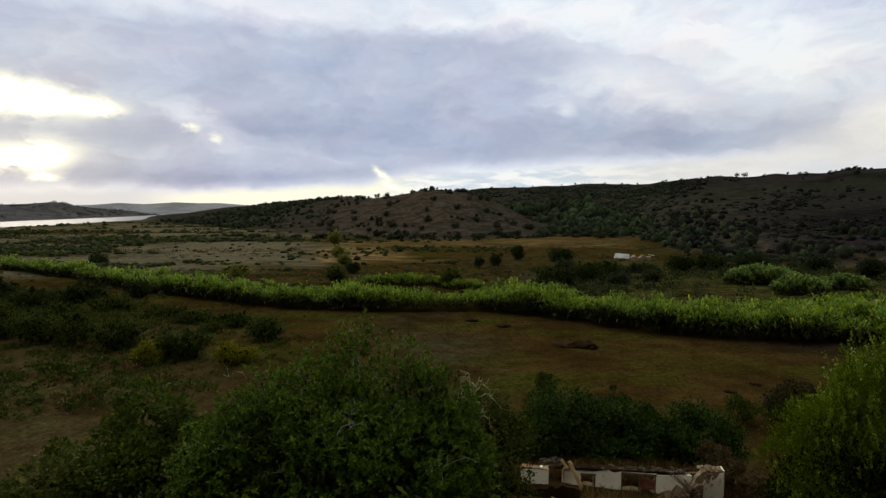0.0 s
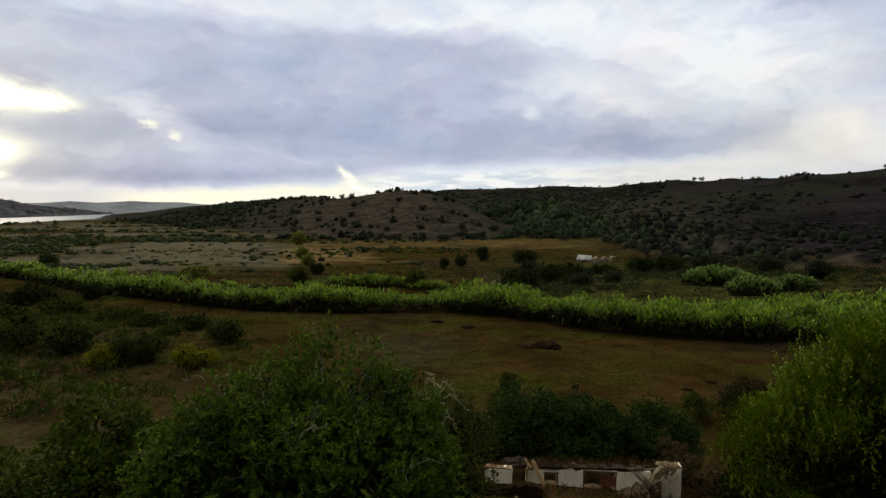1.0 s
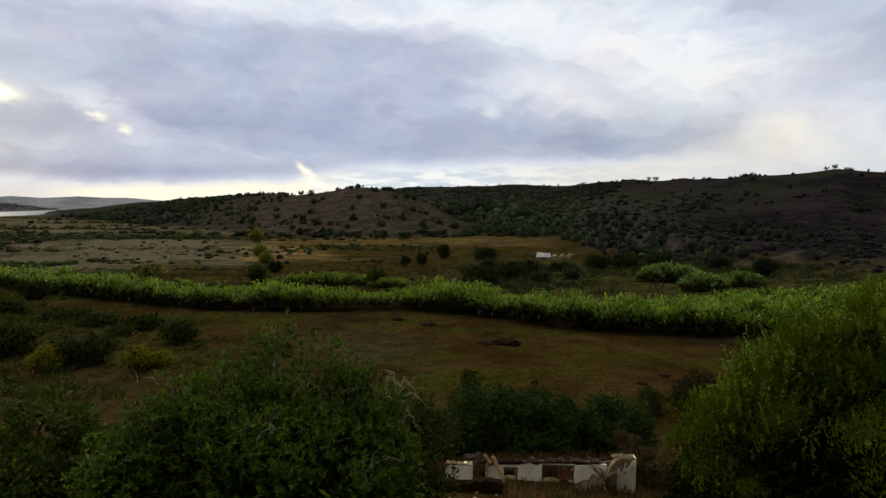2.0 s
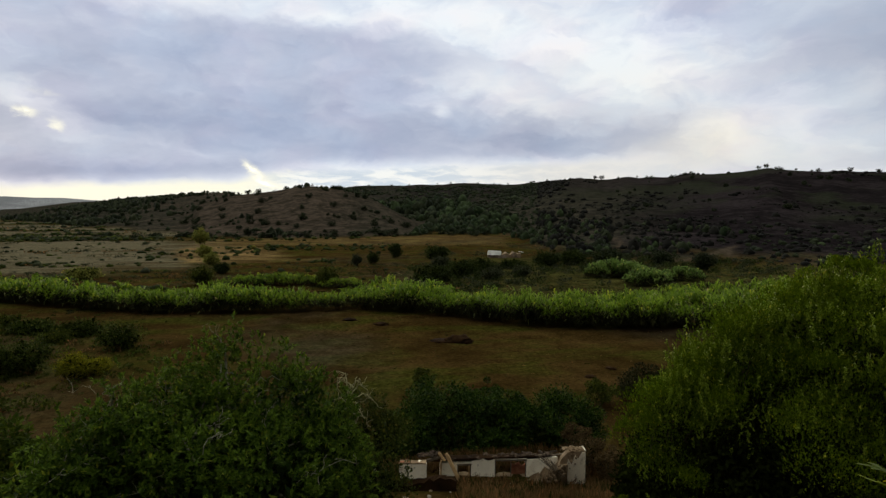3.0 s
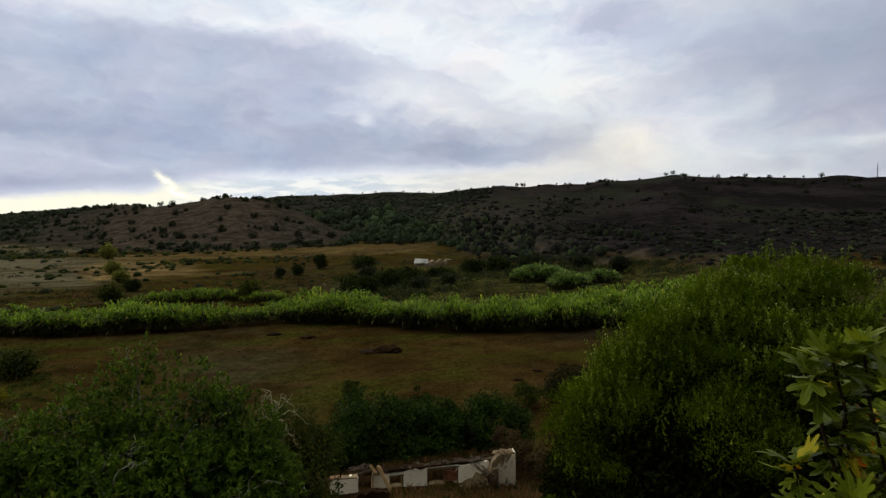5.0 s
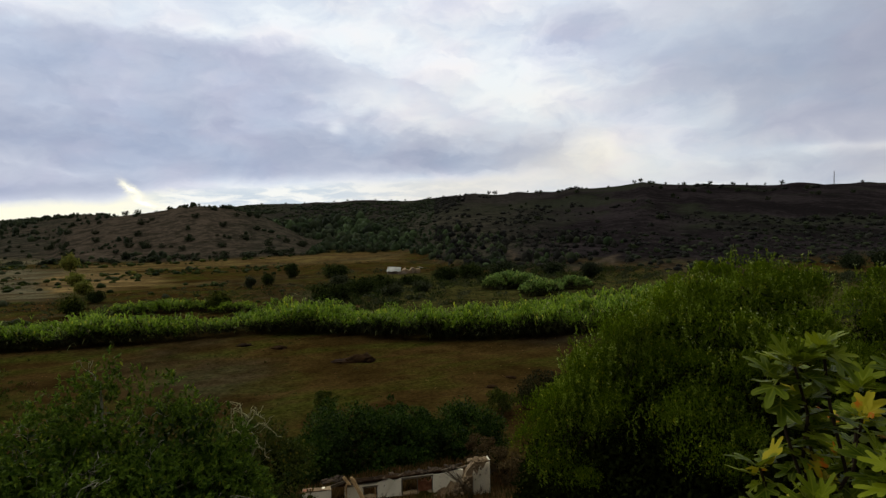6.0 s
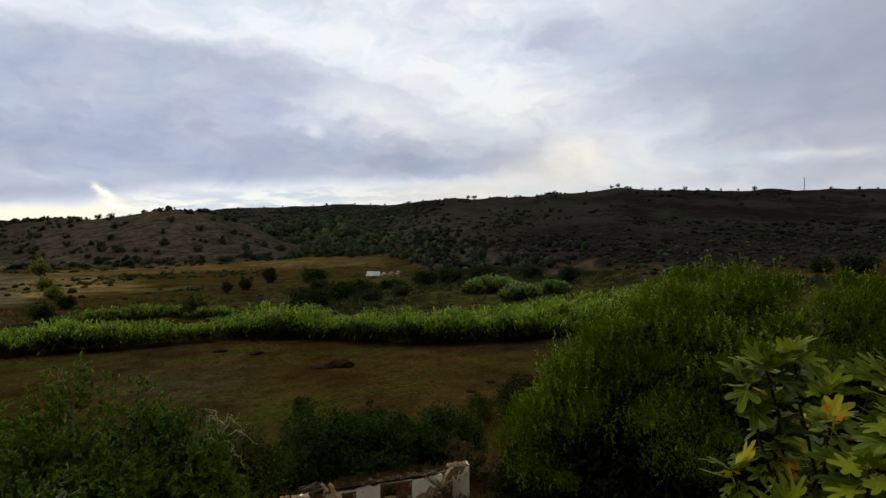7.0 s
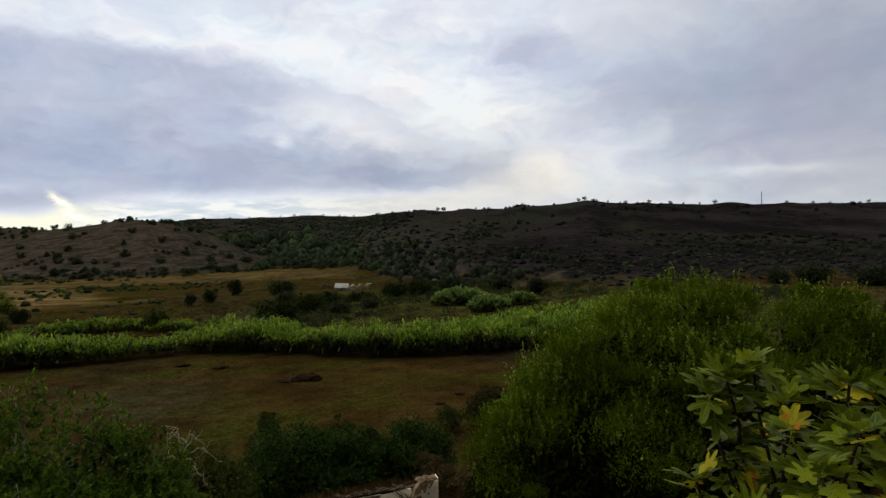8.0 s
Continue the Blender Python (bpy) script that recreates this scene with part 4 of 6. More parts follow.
def fig_tree():
    rng = np.random.default_rng(21)
    bx, by, _ = polar(60.0, 2.55)
    base = h1(bx, by)
    root = thing("fig_tree", pose(bx, by, base), "young fig tree with large lobed light-green leaves, a few turning yellow", "tree")
    shapes = [fig_leaf_mesh(100 + i) for i in range(7)]
    stem_mat = bark_stem
    # azimuth, angle below the eye, distance, number of leaves in the tip whorl
    tips = [(54.4, -11.8, 2.15, 8), (55.2, -14.4, 2.25, 7), (63.2, -11.2, 2.30, 8), (56.4, -10.4, 2.20, 9), (53.2, -13.2, 2.15, 8), (51.9, -20.4, 2.05, 6), (61.8, -12.0, 2.40, 8), (64.0, -14.5, 2.05, 7), (66.8, -12.4, 2.35, 8),
            (61.6, -18.2, 1.90, 6), (56.0, -22.5, 1.95, 7), (66.0, -18.6, 1.95, 7), (55.6, -17.2, 2.35, 6), (59.0, -15.4, 2.45, 7), (70.0, -14.0, 2.2, 8)]
    lower_tips = [(72.0, -19.0, 2.0, 7), (59.4, -24.0, 1.9, 7), (64.4, -23.5, 1.85, 7), (58.0, -26.5, 2.0, 6), (69.0, -24.0, 1.9, 6), (63.0, -20.5, 2.3, 6), (57.5, -19.5, 2.5, 6), (64.8, -11.6, 2.6, 8), (62.6, -15.6, 2.2, 8), (66.6, -15.8, 2.3, 8),
            (68.2, -17.4, 2.1, 8), (60.6, -21.4, 2.2, 8), (66.6, -21.4, 2.25, 8), (62.4, -25.6, 2.1, 8), (58.6, -13.4, 2.6, 7), (60.4, -18.0, 2.1, 8)]
    for t, (a, e, r, count) in enumerate(tips + lower_tips):
        a, e = a + 1.2, e + 0.3
        tip = np.array(polar(a, r, EYE + r * math.tan(radians(e)))) - np.array([bx, by, base])
        foot = np.array([rng.normal() * 0.07, rng.normal() * 0.07, -0.1])
        line = bend(foot, tip, 0.0, rng, 8, 0.012)
        line[1:-1, :2] += (tip[:2] - foot[:2]) * np.array([0.06, 0.12, 0.16, 0.14, 0.10, 0.05])[:, None]
        stem = part("stem", mesh_np("stem", *tube(line, np.linspace(0.010, 0.0045, 8), 7), stem_mat, True), root)
        total_leaves = count + 17
        for i in range(total_leaves):
            s = 0.0 if i < count else rng.uniform(0.10, 0.40)
            at = line[-1] * (1 - s) + line[-2] * s if i < count + 5 else (line[-3] * (1 - s) + line[-4] * s if i % 2 else line[-2] * (1 - s) + line[-3] * s)
            turn = i * 137.5 + rng.uniform(-20, 20)
            pitch = rng.uniform(-55, 25) if i < count - 2 else rng.uniform(-70, -25)
            if i >= count:
                pitch = rng.uniform(-15, 30)
            ob = part("leaf", shapes[(t * 3 + i) % 7], stem)
            size = rng.uniform(0.55, 1.06)
            ob.matrix_local = Matrix.Translation(at) @ Euler((rng.uniform(-0.6, 0.6), radians(pitch), radians(turn)), "XYZ").to_matrix().to_4x4() @ Matrix.Scale(size, 4)


near_tree()
dead_branches()
fine_shrub("feathery_shrub", [(52.4, 7.7, -1.9, 2.0), (55.0, 7.8, -3.4, 1.2), (49.8, 7.6, -2.6, 1.5), (47.6, 7.5, -4.0, 1.3), (45.2, 7.4, -6.0, 1.2), (42.6, 7.3, -7.8, 1.2), (40.2, 7.2, -9.4, 1.1), (38.0, 7.1, -11.4, 1.1), (35.8, 7.0, -14.6, 1.2), (34.2, 7.0, -17.6, 1.1),
                              (52.6, 7.2, -7.5, 1.8), (50.2, 7.2, -6.5, 1.7), (47.6, 7.1, -9.5, 1.6), (45.0, 7.0, -11.5, 1.5), (42.0, 6.9, -14.0, 1.5), (38.6, 6.9, -17.0, 1.3), (55.4, 7.4, -8.5, 1.4), (34.4, 6.9, -21.0, 1.2), (48.6, 6.8, -14.5, 1.6)], 32, 31, "tall dense green shrub of fine upright twigs with pale flowering tips")
fine_shrub("feathery_shrub", [(63.4, 9.4, -3.2, 1.2), (61.2, 9.3, -3.8, 1.2), (59.8, 9.2, -5.6, 1.0), (64.8, 9.3, -5.2, 0.7), (62.0, 8.9, -8.0, 1.4), (64.2, 9.1, -9.0, 0.9), (59.6, 8.8, -10.0, 1.3)], 28, 32, "smaller green feathery shrub with pale tips behind the large one")
fig_tree()

# shrubs: azimuth, distance, angle of the top below the eye, width, leaf, material, clumps, leaves in each, label
SLOPE = [
    (-29.0, 17.5, -16.9, 4.4, 0.15, leaf_mid, 320, 64, "mid-green bushy shrub on the lower slope"),
    (-34.5, 17.0, -20.4, 3.4, 0.15, leaf_olive, 190, 60, "dull olive rounded shrub on the lower slope"),
    (-40.5, 15.5, -22.0, 3.0, 0.15, leaf_olive, 130, 60, "low olive bush on the slope"),
    (-25.0, 18.0, -16.5, 3.0, 0.15, leaf_mid, 160, 64, "mid-green shrub beside the broad tree"),
    (4.0, 13.0, -17.2, 2.7, 0.085, leaf_olive, 240, 48, "thin olive shrub among the bleached branches"),
    (14.5, 39.0, -17.6, 7.8, 0.20, leaf_dark, 300, 60, "dense dark-green shrub behind the ruined wall"),
    (18.4, 38.0, -18.4, 4.6, 0.20, leaf_dark, 160, 60, "dense dark-green shrub behind the ruined wall"),
    (25.0, 40.5, -17.2, 6.0, 0.19, leaf_dark, 260, 64, "dense dark rounded shrub behind the ruined wall"),
    (9.0, 36.5, -19.4, 5.0, 0.20, leaf_dark, 200, 60, "dark-green shrub beside the bleached branches"),
]
BEHIND_RUIN = [
    (3.6, 26.0, -20.8, 3.2, 0.13, leaf_dark, 170, 64, "mid-green shrub at the foot of the tree"),
    (19.8, 39.4, -17.9, 4.4, 0.20, leaf_dark, 170, 60, "dense dark-green shrub behind the ruined wall"),
    (27.6, 34.6, -20.6, 2.4, 0.13, leaf_dry_bush, 80, 50, "dry brown bush beside the broken end wall"),
    (29.6, 33.4, -22.4, 2.2, 0.13, leaf_dry_bush, 70, 50, "dry brown bush beside the broken end wall"),
    (26.2, 35.6, -20.4, 1.8, 0.13, leaf_dry_bush, 60, 50, "dry brown weeds behind the broken end wall"),
    (10.7, 54.0, -15.8, 2.5, 0.17, leaf_olive, 80, 50, "small upright green shrub at the field's edge"),
    (11.4, 47.0, -18.3, 2.2, 0.17, leaf_grey, 70, 46, "low grey-green shrub at the field's edge"),
    (17.6, 47.0, -16.9, 2.4, 0.19, leaf_dark, 70, 40, "small dark shrub at the field's edge"),
    (32.6, 56.0, -14.8, 5.6, 0.22, leaf_brush, 150, 44, "dark brushwood thicket at the field's edge"),
    (35.5, 52.0, -15.4, 4.0, 0.2, leaf_brush, 110, 44, "dark brushwood thicket at the field's edge"),
    (28.6, 53.0, -16.2, 3.4, 0.17, leaf_olive, 90, 44, "low yellow-green bush at the field's edge"),
]
for index, (a, r, e, wide, leaf, mat, clumps, per, label) in enumerate(SLOPE + BEHIND_RUIN):
    x, y, _ = polar(a, r)
    tall = (EYE + r * math.tan(radians(e)) - h1(x, y)) * 1.03
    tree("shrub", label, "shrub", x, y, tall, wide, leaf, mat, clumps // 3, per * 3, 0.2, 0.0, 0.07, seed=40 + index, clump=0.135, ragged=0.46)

# bushes on the valley floor: azimuth, distance, height, width, leaf material, label
FLOOR = [
    (-17.8, 54.5, 2.5, 3.6, leaf_dark, "round dark-green bush on the brown field"),
    (-21.2, 46.4, 1.8, 2.4, leaf_yellow, "yellow-green bush with autumn colour"),
    (-19.6, 47.4, 1.0, 2.2, leaf_yellow, "low yellow-green bush with autumn colour"),
    (-24.6, 50.0, 2.5, 3.4, leaf_dark, "dark bush in a row across the field"),
    (-26.4, 50.5, 2.3, 3.0, leaf_dark, "dark bush in a row across the field"),
    (-28.2, 49.6, 1.7, 2.2, leaf_yellow, "low yellowish bush in a row across the field"),
    (-30.4, 56.0, 2.8, 4.4, leaf_dark, "dark-green bush in a row across the field"),
    (-33.6, 60.0, 2.6, 4.6, leaf_olive, "wide olive-green bush in a row across the field"),
    (-36.2, 63.0, 2.8, 4.6, leaf_dark, "wide dark-green bush in a row across the field"),
    (-38.6, 68.0, 3.2, 5.4, leaf_olive, "wide olive-green bush in a row across the field"),
    (-33.0, 88.0, 2.2, 7.0, leaf_dark, "low dark thicket before the canes"),
    (-36.5, 84.0, 2.4, 6.0, leaf_dark, "low dark thicket before the canes"),
    (-38.8, 96.0, 2.6, 7.0, leaf_dark, "low dark thicket before the canes"),
    (-30.8, 78.0, 1.6, 5.0, leaf_olive, "low olive thicket before the canes"),
    (-28.7, 89.0, 2.4, 4.0, leaf_dark, "low dark thicket before the canes"),
    (-34.6, 73.0, 1.8, 5.0, leaf_dark, "low dark thicket on the field"),
    (-26.6, 71.0, 0.8, 5.0, leaf_olive, "low scrubby patch on the field"),
    (-24.0, 66.0, 0.9, 4.0, leaf_dark, "low scrubby patch on the field"),
    (-20.6, 63.0, 0.8, 5.0, leaf_dark, "low scrubby patch on the field"),
    (-22.6, 60.0, 0.7, 3.0, leaf_olive, "low scrubby patch on the field"),
]
BEYOND_CANES = [
    (7.6, 141.0, 3.6, 3.6, leaf_dark, "small round tree on the dry field"),
    (5.4, 126.0, 2.4, 2.6, leaf_dark, "small dark tree on the dry field"),
    (3.7, 119.0, 2.4, 2.0, leaf_grey, "thin grey tree on the dry field"),
    (11.9, 139.0, 2.9, 6.6, leaf_dark, "broad dark bush on the dry field"),
    (0.8, 90.0, 3.1, 4.0, leaf_olive, "small leafy tree behind the canes"),
    (-10.8, 96.0, 3.3, 4.2, leaf_olive, "rounded olive-green tree behind the canes"),
    (-9.2, 112.0, 1.8, 3.2, leaf_dark, "dark bush behind the canes"),
    (-10.9, 186.0, 6.0, 4.4, leaf_willow, "pale yellow-green young tree on the grass"),
    (-10.6, 150.0, 3.0, 3.6, leaf_willow, "pale yellow-green sapling on the grass"),
    (-10.0, 128.0, 2.4, 3.2, leaf_willow, "pale yellow-green sapling on the grass"),
    (-31.6, 150.0, 1.9, 4.4, leaf_dark, "round dark bush on the pale grass"),
    (-20.4, 112.0, 1.5, 5.5, leaf_willow, "low pale green bush on the grass"),
    (11.6, 94.0, 2.6, 6.6, leaf_dark, "dark thicket behind the canes"),
    (14.3, 101.0, 3.2, 6.0, leaf_dark, "dark thicket behind the canes"),
    (16.2, 110.0, 2.5, 6.4, leaf_dark, "dark thicket before the ruined house"),
    (19.6, 118.0, 1.2, 6.0, leaf_dark, "dark thicket before the ruined house"),
    (12.2, 114.0, 2.6, 5.0, leaf_grey, "grey-green bush in the thicket"),
    (17.6, 98.0, 1.8, 4.0, leaf_grey, "low grey bush in the rough grass"),
    (20.6, 104.0, 1.7, 3.4, leaf_grey, "low grey bush in the rough grass"),
    (23.0, 126.0, 2.8, 6.0, leaf_dark, "dark thicket beside the ruined house"),
    (25.4, 130.0, 3.2, 7.0, leaf_dark, "dark thicket at the foot of the hill"),
    (29.0, 133.0, 3.4, 7.0, leaf_hill, "dark thicket at the foot of the hill"),
    (37.5, 128.0, 3.6, 5.0, leaf_hill, "dark tree at the foot of the hill"),
    (34.0, 138.0, 2.8, 6.0, leaf_hill, "dark thicket at the foot of the hill"),
    (61.5, 170.0, 4.6, 9.0, leaf_hill, "group of dark trees at the foot of the hill"),
    (58.8, 168.0, 3.2, 6.0, leaf_hill, "dark bush at the foot of the hill"),
    (65.5, 172.0, 4.0, 9.0, leaf_hill, "dark trees at the foot of the hill"),
]
for index, (a, r, tall, wide, mat, label) in enumerate(FLOOR + BEYOND_CANES):
    mat = (leaf_field if r > 80 else leaf_bush) if mat is leaf_dark else mat
    r, tall, wide = r * UNIT, tall * UNIT, wide * UNIT
    x, y, _ = polar(a, r)
    leaf = max(0.19, r * 0.0028)
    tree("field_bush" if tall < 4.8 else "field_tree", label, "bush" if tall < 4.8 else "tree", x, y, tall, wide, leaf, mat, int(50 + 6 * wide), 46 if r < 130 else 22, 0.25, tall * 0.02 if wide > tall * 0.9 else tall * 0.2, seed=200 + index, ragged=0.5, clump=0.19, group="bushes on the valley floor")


# trees standing out on the hills: built few times, then copied
def hill_trees():
    rng = np.random.default_rng(77)
    kinds = []
    for i in range(4):
        kinds.append(tree("hill_tree", "dark rounded tree on the dry hillside", "tree", 0, 0, 5.0, 5.0 + 0.5 * i, 1.0, leaf_hill, 26, 10, 0.3, 0.2, 0.14, seed=300 + i, ragged=0.45, group="trees on the hillside", limbs=3))
    made = 0
    used = set()
    while made < 290:
        a, r = rng.uniform(-24, 66), rng.uniform(235, 720)
        x, y, _ = polar(a, r * UNIT)
        hill, cone = (float(v[0]) for v in slope_at(np.array([a]), np.array([r])))
        if max(hill, cone) < 0.06 or hill > 1.02:
            continue
        left = a < 6
        want = 0.85 if left else 0.18
        if cone > 0.1 and -5 < a < 6 and cone < 0.8:
            want = 0.50
        if noise2(x * 0.012, y * 0.012, 9, 2) * 0.9 + 0.5 < rng.random() or rng.random() > want:
            continue
        size = rng.uniform(0.45, 1.15) * (1.0 if left else 0.9)
        m = pose(x, y, h1(x, y) - 0.8 * size, 0, 0, rng.uniform(0, 360)) @ Matrix.Scale(size, 4)
        k2 = made % 4
        if k2 not in used:
            used.add(k2)
            kinds[k2].matrix_basis = m
        else:
            ob = copy_thing(kinds[k2], m)
            ob.matrix_basis = m
        made += 1
    # the line of bushes along the foot of the round hill
    for a in np.arange(-19, 17.5, 0.62):
        a2 = a + rng.normal() * 0.3
        foot = float(min(table(np.array([a2]), CONE, 1)[0], table(np.array([a2]), RIDGE, 1)[0]))
        x, y, _ = polar(a2, (foot + rng.uniform(2, 16)) * UNIT)
        m = pose(x, y, h1(x, y) - 0.2, 0, 0, rng.uniform(0, 360)) @ Matrix.Diagonal((1.2, 1.2, 0.62, 1)) @ Matrix.Scale(rng.uniform(0.45, 1.15), 4)
        ob = copy_thing(kinds[made % 4], m)
        ob.matrix_basis = m
        made += 1
    # trees on the skyline
    for a, size in ((27.5, 1.15), (28.1, 1.3), (24.6, 0.7), (31.4, 0.6), (41.6, 0.9), (42.2, 1.0), (42.9, 0.6), (43.3, 0.4), (44.4, 0.6), (48.2, 1.0), (53.9, 1.1),
                    (52.6, 0.6), (51.2, 0.6), (50.2, 0.5), (59.5, 0.7), (61.4, 0.8), (65.2, 0.9), (35.2, 0.5), (13.2, 0.7), (11.9, 0.5), (9.0, 0.5), (16.0, 0.6), (17.6, 0.5),
                    (19.0, 0.6), (21.6, 0.6), (22.9, 0.5), (-0.6, 0.6), (-1.6, 0.7), (-3.2, 0.7), (-6.0, 0.8), (-10.2, 0.9), (-11.6, 0.7), (-13.4, 0.7)):
        rows = CONE if -5 < a < 2.5 else RIDGE
        r = float(table(np.array([a]), rows, 2)[0]) - 4
        x, y, _ = polar(a, r * UNIT)
        m = pose(x, y, h1(x, y) - 0.1, 0, 0, rng.uniform(0, 360)) @ Matrix.Scale(size * (0.8 if -14 < a < 4 else 1.1), 4)
        ob = copy_thing(kinds[made % 4], m)
        ob.matrix_basis = m
        made += 1


hill_trees()


# ---- what nobody could count: scrub, canes, grass ----
def clumps_mesh(name, x, y, z, tall, wide, per, mat, seed, leaf=0.45, upright=0.4, thin=0.6):
    """Low leafy clumps at many places, joined."""
    rng = np.random.default_rng(seed)
    count = len(x)
    way = unit(rng.normal(size=(count, per, 3)))
    way[..., 2] = np.abs(way[..., 2])
    p = np.stack([x, y, z], -1)[:, None] + way * rng.uniform(0.45, 1.0, (count, per, 1)) * np.stack([wide * 0.5, wide * 0.5, tall * 0.85], -1)[:, None]
    aim = unit(way * 0.6 + rng.normal(size=way.shape) * 0.5 + np.array([0, 0, upright]))
    length = (np.maximum(tall, wide * 0.6)[:, None] * leaf * rng.uniform(0.7, 1.3, (count, per))).ravel()
    return mesh_np(name, *blades((p - aim * length.reshape(count, per, 1) * 0.4).reshape(-1, 3), aim.reshape(-1, 3), length, length * thin, rng=rng, facing=way.reshape(-1, 3) + np.array([0, 0, 0.6])), mat)


def domes_mesh(name, x, y, z, tall, wide, mat, seed, sides=7, tufts=6):
    """Rounded bushes and far tree crowns: lumpy domes with leafy sprays standing out of them, joined."""
    rng = np.random.default_rng(seed)
    count = len(x)
    profile = np.array([(0.80, -0.12), (0.92, 0.34), (0.74, 0.70), (0.38, 0.92)])
    rings = len(profile)
    turn = np.linspace(0, 2 * np.pi, sides, endpoint=False) + rng.uniform(0, 1, (count, rings, 1))
    rad = profile[:, 0][None, :, None] * rng.uniform(0.72, 1.22, (count, rings, sides)) * wide[:, None, None] * 0.5
    up = (profile[:, 1][None, :, None] + rng.normal(size=(count, rings, sides)) * 0.07) * tall[:, None, None]
    shell = np.stack([x[:, None, None] + rad * np.cos(turn), y[:, None, None] + rad * np.sin(turn), z[:, None, None] + up], -1).reshape(count, -1, 3)
    peak = np.stack([x + rng.normal(size=count) * wide * 0.08, y + rng.normal(size=count) * wide * 0.08, z + tall * rng.uniform(0.95, 1.15, count)], -1)[:, None]
    verts = np.concatenate([shell, peak], 1).reshape(-1, 3)
    i, j = np.meshgrid(np.arange(rings - 1), np.arange(sides), indexing="ij")
    k2 = (j + 1) % sides
    quads = np.stack([i * sides + j, i * sides + k2, (i + 1) * sides + k2, (i + 1) * sides + j], -1).reshape(-1, 4)
    s = np.arange(sides)
    tris = np.stack([(rings - 1) * sides + s, (rings - 1) * sides + (s + 1) % sides, np.full(sides, rings * sides)], -1)
    step = (np.arange(count) * (rings * sides + 1))[:, None, None]
    faces = [(quads[None] + step).reshape(-1, 4), (tris[None] + step).reshape(-1, 3)]
    way = unit(rng.normal(size=(count, tufts, 3)))
    way[..., 2] = np.abs(way[..., 2])
    p = np.stack([x, y, z], -1)[:, None] + way * np.stack([wide * 0.46, wide * 0.46, tall * 0.95], -1)[:, None]
    aim = unit(way + rng.normal(size=way.shape) * 0.4)
    length = (wide[:, None] * rng.uniform(0.14, 0.34, (count, tufts))).ravel()
    bv, bf = blades((p - aim * length.reshape(count, tufts, 1) * 0.5).reshape(-1, 3), aim.reshape(-1, 3), length, length * 0.7, rng=rng, facing=way.reshape(-1, 3) + np.array([0, 0, 0.6]))
    faces[0] = np.concatenate([faces[0], bf + len(verts)])
    return mesh_np(name, np.concatenate([verts, bv]), faces, mat)


def scatter_pasture():
    """Scrub in bands over the pasture towards the estuary."""
    rng = np.random.default_rng(161)
    n_try = 30000
    a, r = rng.uniform(-46, 8, n_try), np.exp(rng.uniform(math.log(88), math.log(700), n_try))
    x, y = r * np.sin(np.radians(a)), r * np.cos(np.radians(a))
    s = np.maximum(*slope_at(a, r))
    want = (0.016 + 0.95 * smooth01((pasture_scrub(x, y) + 0.02) / 0.16)) * np.interp(r, [120, 400], [1.0, 0.45])
    want = np.where((a > -14) & (a < 8) & (r > 122), want * 0.22, want)
    wet = (a < -24.8) & (r > table(a, SHORE, 1) * 0.97)
    keep = (s < 0.03) & (rng.random(n_try) < want) & ~wet & (line_distance(x, y, TRACKS[3]) > 1.5)
    keep &= np.cumsum(keep) <= 7500
    a, r, x, y = a[keep], r[keep], x[keep] * UNIT, y[keep] * UNIT
    wide = UNIT * rng.uniform(0.5, 1.5, len(a)) * rng.uniform(0.8, 1.5, len(a)) * np.interp(r, [88, 150, 300, 700], [0.8, 1.15, 1.7, 2.8])
    tall = wide * rng.uniform(0.25, 0.5, len(a))
    pick = rng.random(len(a)) + 0.25 * noise2(x * 0.02, y * 0.02, 75, 2)
    for name, sel, mat, label in (("pasture_scrub", pick < 0.6, leaf_field, "dark low bushes in bands over the pasture"),
                                  ("olive_scrub", (pick >= 0.6) & (pick < 0.85), leaf_olive, "dull olive bushes over the pasture"),
                                  ("grey_scrub", pick >= 0.85, leaf_grey, "grey-green bushes over the pasture")):
        tagged(new(name, domes_mesh(name, x[sel], y[sel], height(x[sel], y[sel]) - 0.05, tall[sel], wide[sel], mat, 162, 6, 7)), label, "scrub", kind="stuff")


